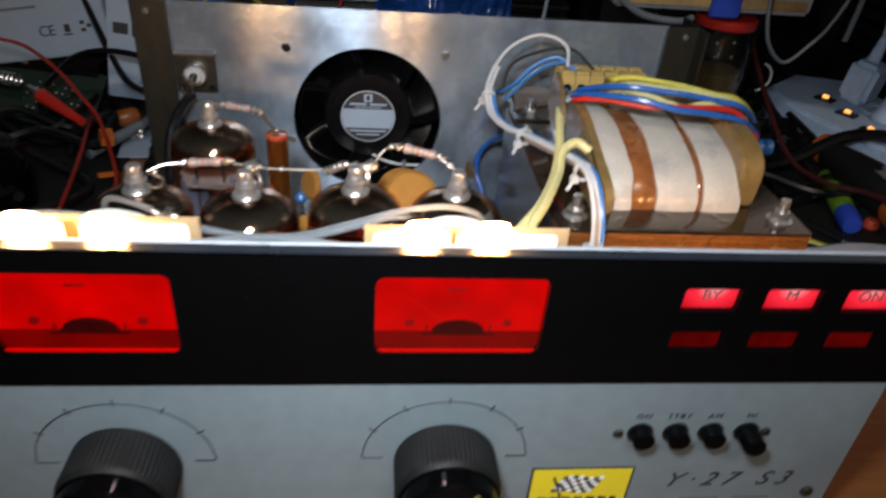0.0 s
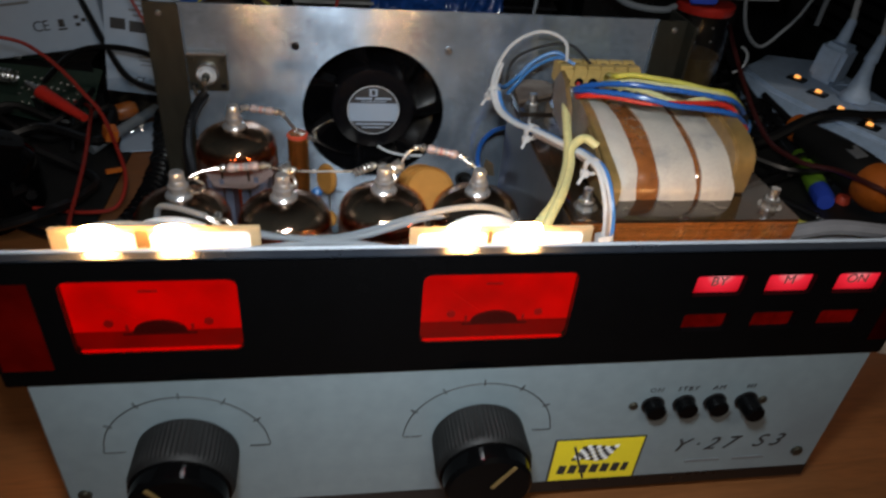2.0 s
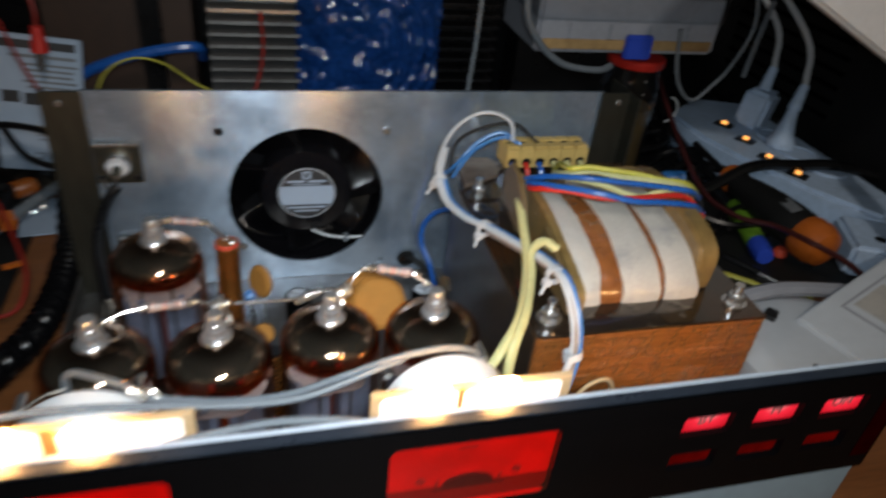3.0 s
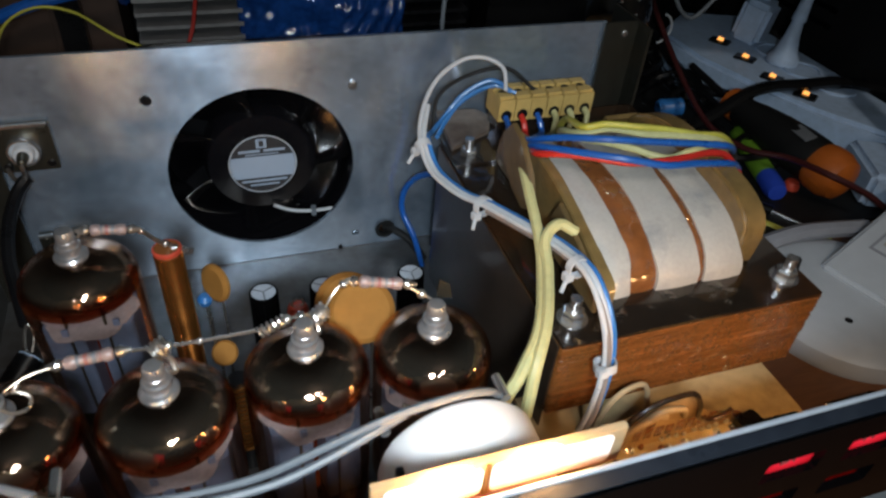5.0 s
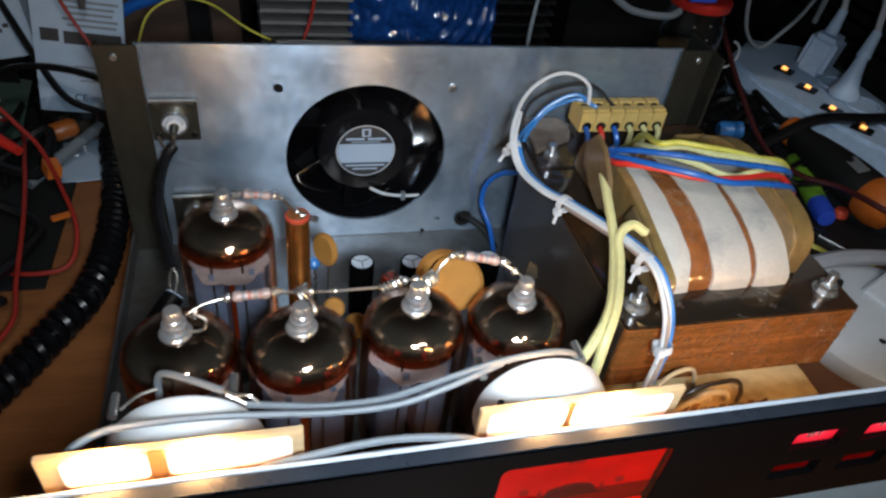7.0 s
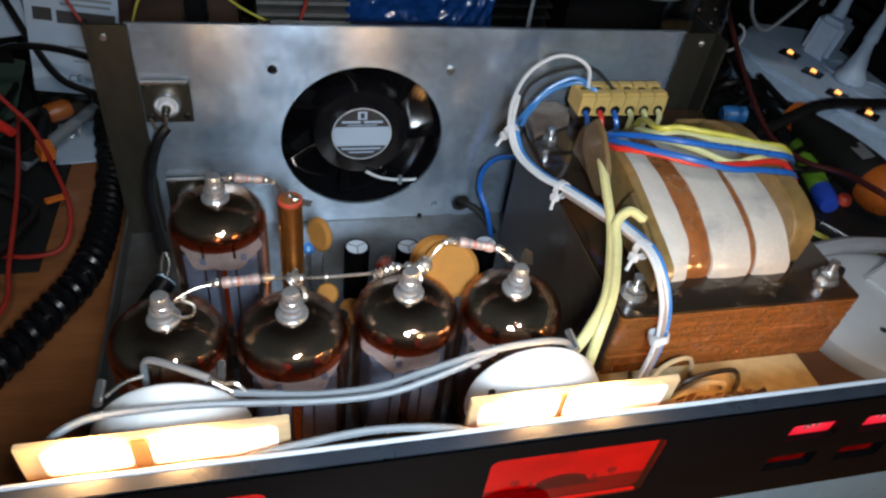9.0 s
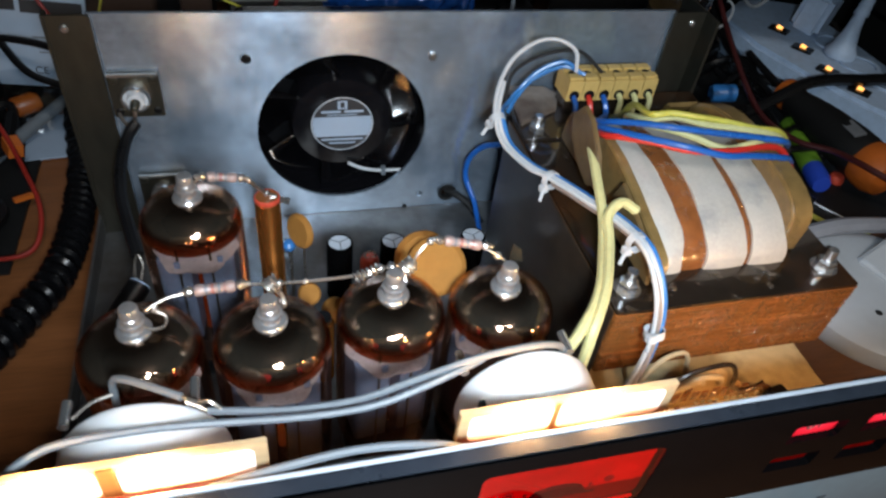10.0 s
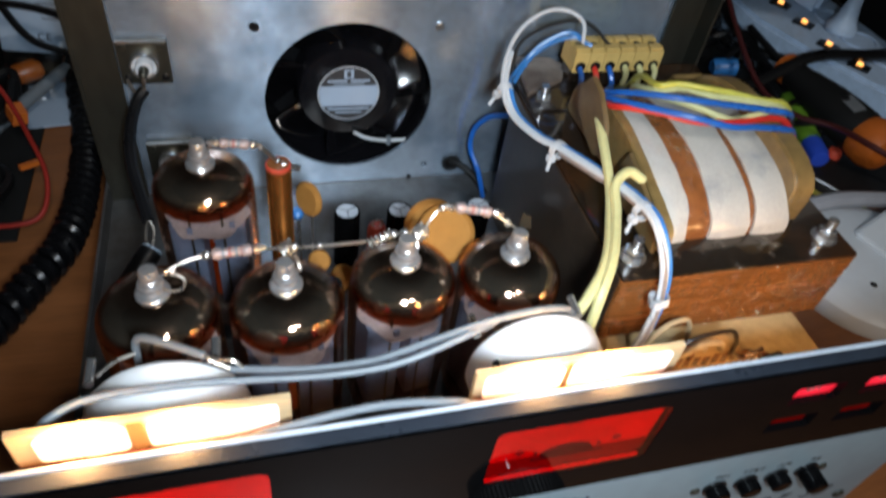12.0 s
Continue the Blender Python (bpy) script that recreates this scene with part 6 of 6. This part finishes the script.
for i in range(25):
    row = []
    for j in range(25):
        x, y = 41.0 + 8.2 * i / 24, 38.5 + 11.5 * j / 24
        h = 1.9 + 1.5 * noise.noise((x * 0.35, y * 0.35, 4)) + 0.8 * noise.noise((x * 0.9, y * 0.9, 7)) + 0.25 * noise.noise((x * 2.6, y * 2.6, 1))
        row.append(crumple.verts.new((x, y, max(0.35, h))))
    grid.append(row)
for a, b in zip(grid, grid[1:]):
    for j in range(24):
        crumple.faces.new((a[j], a[j + 1], b[j + 1], b[j]))
bmesh.ops.solidify(crumple, geom=crumple.faces, thickness=0.04)
tagged(part("clear_bag", crumple, M["clear"], smooth=180), "crumpled clear plastic bag lying among the cables", "bag")

# far right: a darker heap of black leads
rng = random.Random(21)


def tangle(name, x0, x1, y0, y1, count, r, top, material, label):
    """A heap of loose leads, too many to count."""
    bm = bmesh.new()
    for _ in range(count):
        p = Vector((rng.uniform(x0, x1), rng.uniform(y0, y1), rng.uniform(r, top)))
        pts = [p]
        a = rng.uniform(0, 6.28)
        for _ in range(5):
            a += rng.uniform(-1.1, 1.1)
            p = p + Vector((math.cos(a) * 5, math.sin(a) * 5, 0))
            p = Vector((min(max(p.x, x0), x1), min(max(p.y, y0), y1), rng.uniform(r, top)))
            pts.append(p)
        hose(pts, r * rng.uniform(0.6, 1.2), 6, 5, bm)
    return tagged(part(name, bm, material), label, "cables", kind="stuff")


tangle("black_cable_heap", 28, 47, 30, 62, 26, 0.38, 3.0, M["black"], "heap of loose black leads behind the transformer")
tangle("black_cable_heap", -42, -16.5, 22, 60, 34, 0.34, 3.2, M["black"], "heap of loose black leads beside the amplifier")
tangle("black_cable_heap", 58, 84, 22, 66, 22, 0.45, 3.5, M["black"], "heap of loose black leads by the power strip")

# black sheets added to darken the desk behind and beside the amplifier
tagged(part("dark_desk_sheet", box(28.5, 88, 22.5, 90, 0.0, 0.25), M["black_matt"], bevel=0.05), "black sheet added to darken the desk around the power strip", "mat")
tagged(part("dark_desk_sheet", box(-60, -15.0, 25, 62, 0.0, 0.25), M["black_matt"], bevel=0.05), "black sheet added to darken the desk under the test leads", "mat")
# black case and cabinet added to fill the dark surroundings
case = thing("black_case", (77, 54, 0.25), "black box added to keep the area beside the power strip dark", "equipment case")
part("shell", box(63, 92, 28, 80, 0.25, 34), M["black"], case, bevel=0.4)
part("side_panel", box(62.8, 63.0, 30, 78, 2, 32), M["black_matt"], case, bevel=0.06)
for k in range(8):
    part("vent_slot", box(62.7, 62.82, 44, 64, 6 + 1.6 * k, 6.5 + 1.6 * k), M["black_gloss"], case)
cabinet = thing("black_cabinet", (19, 67, 0), "dark cabinet added to keep the back of the desk dark", "cabinet")
part("body", box(-24, 62, 62.6, 72, 0.0, 48), M["black"], cabinet, bevel=0.3)
for k in range(3):
    part("door", box(-23.6 + 28.6 * k, 4.6 + 28.6 * k, 62.0, 62.6, 0.6, 47.4), M["black"], cabinet, bevel=0.15)

# ---- behind the back panel ----
hs = thing("heat_sink_unit", (7, 42, 0), "grey finned heat sink of a device behind the amplifier", "heat sink")
part("block", box(-1.0, 21.6, 40.2, 47, 0, 21), M["black"], hs, "black body", bevel=0.2)
for k in range(22):
    z = 1.6 + 0.87 * k
    part("fin", box(-0.8, 5.7, 38.2, 40.2, z, z + 0.24), M["heatsink"], hs)
    part("fin", box(16.2, 21.4, 38.6, 40.2, z, z + 0.24), M["black"], hs)
film = bmesh.new()
nx, nz = 64, 96
grid = []
for i in range(nx + 1):
    row = []
    for j in range(nz + 1):
        x, z = 5.4 + 11.2 * i / nx, 0.2 + 21 * j / nz
        reach = math.hypot(x - 9.5, z - 15.0)
        y = 37.6 + (0.16 * math.sin(reach * 6.5) if x > 12.2 else 0.0) + 0.5 * noise.noise((x * 0.7, z * 0.7, 3)) + 0.22 * noise.noise((x * 2.2, z * 2.2, 9)) + 0.9 * ((i / nx - 0.5) * 2) ** 4
        row.append(film.verts.new((x, y, z)))
    grid.append(row)
for a, b in zip(grid, grid[1:]):
    for j in range(nz):
        film.faces.new((a[j], a[j + 1], b[j + 1], b[j]))
bmesh.ops.solidify(film, geom=film.faces, thickness=0.15)
bag_blue = thing("blue_plastic_bag", (10.3, 39.5, 0), "crinkled blue translucent plastic bag against the heat sink", "bag")
part("film", film, M["blue_film"], bag_blue, smooth=180)
part("seam", box(5.3, 16.7, 37.6, 37.9, 20.9, 21.5), M["blue_film"], bag_blue, "folded welded seam", bevel=0.08)
carton_b = thing("brown_carton", (-8, 50, 0), "dark brown carton standing behind the amplifier", "carton")
part("box", box(-13.5, -2.4, 46, 54, 0, 22), M["dark_card"], carton_b, bevel=0.15)
part("lid_flap", obox((-8, 45.93, 19.5), (10.9, 0.12, 4.8), (3, 0, 0)), M["dark_card"], carton_b, bevel=0.03)
part("tape", box(-8.9, -6.9, 45.8, 45.86, 0.5, 17.0), M["dark_card"], carton_b, "glossy brown packing tape")
tagged(part("black_post", box(-6.2, -4.6, 43.8, 45.2, 0, 30), M["black"], bevel=0.1), "black upright post behind the amplifier", "post")
wire("blue_cable", [(-14, 44, 7), (-11, 43, 10.5), (-8.5, 42.3, 12.0), (-5, 42.0, 13.1), (-2.0, 42.2, 13.4), (-1.7, 44, 12)], 0.42, M["blue_wire"], "thick blue cable behind the back panel", "cable")
wire("yellow_cable", [(-9.5, 38.5, 9.5), (-8.2, 38.0, 12.6), (-6.2, 37.8, 13.9), (-4.0, 37.2, 13.8), (-1.5, 34.5, 13.2), (1.8, 32.0, 12.6), (4.5, 30.5, 11.2), (6.0, 30, 8.5)], 0.085, M["green_wire"], "thin yellow lead arching behind the back panel")
wire("maroon_cable", [(2.9, 37.8, 17.5), (3.0, 37.6, 15.0), (2.6, 37.3, 12.8), (1.9, 36.6, 11.2)], 0.13, M["test_red"], "thin maroon lead hanging over the heat sink")
wire("white_cable", [(22.7, 37.0, 20.5), (23.2, 37, 17.8), (24.6, 37, 15.8), (26.5, 37.0, 14.4), (28.4, 37, 13.9), (30.4, 37.0, 13.8), (31.5, 37.5, 14.0)], 0.28, M["grey_wire"], "pale grey cable looping behind the back panel", "cable")
wire("white_thread", [(19.2, 37, 19.5), (19.0, 36.6, 15.5), (18.7, 36.2, 12.0), (19.0, 36, 8)], 0.16, M["grey_wire"], "thin pale lead hanging behind the back panel")
wire("white_cable", [(39.0, 40, 16.5), (39.5, 40.0, 13.5), (40.5, 40, 11.2), (42.3, 40.0, 9.9), (44.0, 40, 11.4), (45.4, 40.0, 13.4), (46.4, 40, 17.0), (46.0, 41, 21)], 0.17, M["grey_wire"], "pale cable looping above the power strip", "cable")
wire("white_cable", [(48.4, 41, 19), (48.9, 42, 15.0), (48.7, 42, 11.5)], 0.25, M["grey_wire"], "pale cable hanging above the power strip", "cable")
wire("white_ring", [(43.6 + 1.4 * math.cos(a), 45.6, 6.6 + 1.4 * math.sin(a)) for a in [0.3 * k - 1.4 for k in range(10)]], 0.12, M["white_wire"], "short curl of white cable behind the corner bracket", "cable")
gb = thing("component_box", (33.5, 44, 0), "grey see-through plastic box with a blue clip on a shelf", "plastic box")
part("box_body", box(26.6, 45.0, 42.8, 52, 13.3, 18.6), M["grey_box"], gb, "grey see-through plastic tray", bevel=0.3)
part("lid", box(26.4, 45.2, 42.5, 52.2, 16.2, 18.9), M["clear"], gb, "clear hinged lid", bevel=0.2)
for k in range(4):
    part("divider", box(29.5 + 4 * k, 29.7 + 4 * k, 42.65, 42.85, 13.6, 16.0), M["clear"], gb)
part("tray_filling", box(27.2, 44.4, 42.6, 42.8, 13.7, 14.6), M["pcb_brown"], gb, "tan small parts in the tray", bevel=0.05)
part("clip", box(35.2, 37.9, 42.0, 42.6, 13.0, 15.2), M["blue"], gb, "blue clip", bevel=0.15)
part("support", box(27.3, 44, 48.5, 52, 0, 13.3), M["black"], gb)
jx, jy = 38.6, 45.4
jar = thing("glass_jar", (jx, jy, 0), "clear glass jar with a red lid under the shelf box", "jar")
part("glass", lathe([(2.6, 0), (2.9, 0.5), (2.9, 9.9), (2.7, 10.6), (2.65, 11.8)], (jx, jy, 0), seg=40, close=False), M["clear"], jar)
part("liner", lathe([(2.6, 0.2), (2.6, 7.4), (0, 7.4)], (jx, jy, 0), seg=30), M["fibre_dark"], jar, "dark brown contents")
part("lid", lathe([(2.75, 11.6), (2.82, 11.7), (2.82, 12.3), (2.65, 12.45), (0, 12.5)], (jx, jy, 0), seg=44), M["red_wire"], jar, "red screw lid")
# small chrome beads stand in for four glints on the glass
for x, z in ((-0.85, 10.6), (0.75, 10.7), (-0.8, 9.3), (0.85, 9.4)):
    part("glint_bead", lathe([(0.13, 0), (0.1, 0.15), (0, 0.2)], (jx - 0.9 + x, jy - 2.85, z), (0, -1, 0), 8), M["chrome"], jar)

# ---- the left-hand side of the desk ----
pack = thing("white_carton", (-23, 47, 0), "white printed carton leaning among the clutter", "carton")
tilt = Euler((radians(-14), radians(-9), 0)).to_matrix().to_4x4()
m = Matrix.Translation(Vector((-17.4, 43.9, 6.9)) - tilt @ Vector((7.75, -1.2, -4.8))) @ tilt
pack_box = obox((0, 0, 0), (15.5, 2.4, 9.6))
bmesh.ops.transform(pack_box, matrix=m, verts=pack_box.verts)
part("box", pack_box, M["paper"], pack, bevel=0.12)


def pack_bar(x, z, w, h, material="ink"):
    bm = obox((0, 0, 0), (w, 0.03, h))
    bmesh.ops.transform(bm, matrix=m @ Matrix.Translation((x, -1.215, z)), verts=bm.verts)
    part("print_bar", bm, M[material], pack)


lettering("print", "CE", 1.25, m @ on_front(2.6, -1.22, -2.6), M["ink"], pack, spread=0.9)
for x, z, w, h in ((3.0, 1.7, 3.6, 0.4), (0.0, 0.4, 6.6, 0.22), (-0.6, -0.5, 5.6, 0.22), (-5.0, 0.3, 1.8, 0.22), (-4.8, -0.5, 2.0, 0.22)):
    pack_bar(x, z, w, h, "grey_ink")
for k in range(4):
    pack_bar(-3.9 + 0.95 * k, 1.7, 0.6, 0.95)
pack_bar(4.35, -2.5, 0.5, 0.65)
pack_bar(4.35, -3.0, 0.75, 0.14)
for k in range(3):
    a = 2.1 * k
    pack_bar(5.9 + 0.36 * math.cos(a), -2.45 + 0.36 * math.sin(a), 0.4, 0.3)
part("stand", box(-33, -19.5, 44.8, 47.6, 0, 5.0), M["black"], pack)

blister = thing("blister_pack", (-13.5, 41, 0), "white printed component pack in a clear bag, standing upright", "package")
part("card", obox((-13.6, 41.2, 9.0), (6.0, 0.5, 10.4), (-8, 6, 0)), M["paper"], blister, bevel=0.08)
m = Matrix.Translation((-13.6, 41.2, 9.0)) @ Euler((radians(-8), radians(6), 0)).to_matrix().to_4x4()


def blister_bar(x, z, w, h, material="ink"):
    bm = obox((0, 0, 0), (w, 0.03, h))
    bmesh.ops.transform(bm, matrix=m @ Matrix.Translation((x, -0.265, z)), verts=bm.verts)
    part("print_bar", bm, M[material], blister)


lettering("print", "CE", 0.75, m @ on_front(-0.2, -0.27, -4.0), M["ink"], blister)
blister_bar(0.0, 4.55, 5.2, 0.6), blister_bar(0.4, 3.7, 4.4, 0.25, "grey_ink")
for k in range(5):
    blister_bar(0.9 - 0.1 * (k % 2), 3.1 - 0.42 * k, 3.6 - 0.4 * (k % 3), 0.18, "grey_ink")
blister_bar(0.9, 0.5, 3.8, 0.9), blister_bar(-1.9, 0.6, 1.2, 0.9)
for k in range(4):
    blister_bar(0.4, -1.6 - 0.35 * k, 1.8 - 0.2 * k, 0.1, "grey_ink")
bag = bmesh.new()
grid = []
for i in range(15):
    row = []
    for j in range(15):
        x, z = -17.2 + 7.0 * i / 14, 1.0 + 4.4 * j / 14
        row.append(bag.verts.new((x, 40.0 + 0.8 * noise.noise((x * 0.6, z * 0.8, 1)) + (5.4 - z) * -0.25, z)))
    grid.append(row)
for a, b in zip(grid, grid[1:]):
    for j in range(14):
        bag.faces.new((a[j], a[j + 1], b[j + 1], b[j]))
bmesh.ops.solidify(bag, geom=bag.faces, thickness=0.05)
part("bag", bag, M["clear"], blister, "clear crinkled bag")
wire("twisted_lead", [(-14.6, 39.5, 16), (-13.8, 39.8, 12.6), (-12.6, 39.6, 9.8), (-11.5, 39.0, 8.0)], 0.13, M["test_red"], "red and black twisted lead hanging over the package")
hook = thing("crocodile_clip", (-12.5, 40.0, 12.2), "red sleeved crocodile clip hanging over the package", "clip")
part("sleeve", rod((-12.4, 40.0, 15.4), (-12.5, 40.0, 13.6), 0.35, 0.62, 16), M["red_wire"], hook, "red rubber sleeve")
part("jaw", rod((-12.5, 40.0, 13.6), (-12.6, 39.9, 12.2), 0.42, 0.2, 10), M["chrome"], hook)
part("lead", hose([(-12.4, 40.0, 15.4), (-12.4, 40.2, 16.8), (-13.2, 41.0, 20.8)], 0.14), M["test_red"], hook)
wire("black_probe", [(-20.0, 46, 11.5), (-18.4, 43.5, 9.8), (-16.6, 41.0, 7.6), (-14.6, 38.6, 6.0), (-12.0, 37.4, 5.4)], 0.26, M["black"], "black probe lead across the package", "cable")
wire("black_lead", [(-22, 40, 5), (-18.6, 38.8, 8.0), (-15.0, 37.6, 9.0), (-11.2, 36.0, 8.6), (-9.0, 34, 6.5)], 0.24, M["black"], "black lead arching to the corner bracket", "cable")
tagged(part("white_slip", obox((-14.3, 39.4, 0.25), (4.2, 5.6, 0.12), (0, 0, 8)), M["paper"]), "small white card lying on the desk", "card")
tagged(part("orange_connector", lathe([(0, 0), (0.6, 0.1), (0.75, 0.7), (0.75, 2.0), (0.5, 2.4), (0, 2.5)], (-17.6, 40.9, 1.6), (0.75, 0.3, 0.12)), M["orange"]), "orange plastic connector on the desk", "connector")
tagged(part("grey_tube", rod((-17.8, 35.2, 1.1), (-13.6, 41.4, 2.1), 0.5, 0.42, 16), M["grey_wire"]), "grey tube lying among the clutter", "tube")


def coiled_cord():
    line = spline([(-13.4, 46, 1.4), (-12.7, 40, 1.5), (-11.6, 33.6, 1.5), (-11.3, 27.4, 1.5), (-11.8, 23.0, 1.5), (-13.0, 20.2, 1.5), (-14.4, 17.4, 1.5), (-15.9, 14.8, 1.5), (-17.6, 10.5, 1.5), (-19, 4, 1.5)], 60)
    step, pts, turn = 0.0, [], 0.0
    for k in range(len(line) - 1):
        d = line[k + 1] - line[k]
        turn += d.length / 0.72 * 2 * math.pi
        dn = d.normalized()
        s = dn.cross(Vector((0, 0, 1))).normalized()
        o = s.cross(dn)
        pts.append(line[k] + 0.72 * (math.cos(turn) * s + math.sin(turn) * o))
    cord = thing("coiled_cord", (-11.5, 28, 0), "black coiled handset cord lying along the amplifier", "cord")
    part("coil", hose(pts, 0.335, 7, 1), M["cord_black"], cord)
    part("straight_tail", hose([pts[0], Vector((-13.8, 47.5, 1.2)), Vector((-16, 52, 0.9)), Vector((-22, 58, 0.6))], 0.28, 8, 4), M["black"], cord)
    part("strain_relief", rod((-22.0, 58.0, 0.6), (-24.5, 60.0, 0.7), 0.4, 0.6, 14), M["black_matt"], cord)
    return cord


coiled_cord()
for pts, label in (
    ([(-30, 38, 10.0), (-24.4, 37, 9.9), (-21.9, 37, 9.5), (-20.3, 36.5, 8.8), (-18.8, 36, 7.6), (-17.2, 35, 6.1), (-15.9, 34, 4.9), (-14.4, 31.2, 3.6), (-13.2, 28.2, 2.4), (-13.4, 25.8, 1.4), (-15.1, 25.2, 1.2), (-18.1, 25.9, 1.0), (-23, 27, 1.0)], "red test lead looping over the clutter"),
    ([(-22.1, 43.9, 1.6), (-19.1, 40.8, 2.4), (-17.6, 35.5, 3.0), (-16.6, 30.0, 2.6), (-16.0, 24, 1.8), (-15.6, 20.5, 1.6), (-17.5, 17.5, 1.4), (-22, 15, 1.2)], "red test lead lying on the desk")):
    wire("red_test_lead", pts, 0.15, M["test_red"], label, "cable", "red test leads")
clip = thing("crocodile_clip", (-18.5, 35.6, 4.6), "red sleeved crocodile clip on a test lead", "clip")
part("sleeve", rod((-21.6, 38.0, 4.9), (-17.5, 34.8, 4.1), 0.6, 0.32, 16), M["red_wire"], clip, "red rubber sleeve")
part("jaw", rod((-23.0, 39.1, 5.2), (-21.5, 37.9, 4.9), 0.22, 0.42, 10), M["chrome"], clip)
tagged(part("orange_block", obox((-15.4, 33.6, 3.4), (0.9, 1.2, 0.9), (10, 12, 30)), M["orange"]), "orange plastic plug among the leads", "connector")
tagged(part("orange_clip", obox((-14.4, 30.0, 2.0), (1.5, 0.3, 0.3), (0, 10, 40)), M["orange"]), "small orange clip among the leads", "clip")
pcb = thing("loose_circuit_board", (-23, 46, 4), "dark green circuit board with rows of solder dots", "circuit board")
part("board", obox((-24.0, 43.6, 2.9), (9.5, 0.2, 6.0), (-42, 12, -6)), M["pcb_green"], pcb)
m = Matrix.Translation((-24.0, 43.6, 2.9)) @ Euler((radians(-42), radians(12), radians(-6))).to_matrix().to_4x4()
for i in range(9):
    for j in range(5):
        if (i * 3 + j) % 4:
            p = m @ Vector((-1.5 + 0.55 * i + 0.1 * j, -0.1, -1.6 + 0.62 * j))
            part("solder_dot", lathe([(0.12, 0), (0.08, 0.08), (0, 0.1)], p, m.to_3x3() @ Vector((0, -1, 0)), 6), M["solder"], pcb)
part("pin_header", obox(m @ Vector((-3.2, -0.5, 2.6)), (2.2, 0.9, 0.9), (-42, 12, -6)), M["white"], pcb)
part("support", box(-28, -19, 44.6, 45.6, 0.25, 2.0), M["black"], pcb)
spring = coil_of((-31, 42, 5.4), (-24.6, 41.0, 5.0), 0.5, 16, 0.1, "spring", "bright steel coil spring among the clutter", "spring")
tagged(part("black_drum", lathe([(4.2, 0), (4.4, 0.6), (4.4, 4.2), (3.9, 4.8), (2.5, 5.0), (0, 5.0)], (-23.5, 27.5, 0), seg=40), M["black_gloss"]), "glossy black round drum under the test leads", "drum")
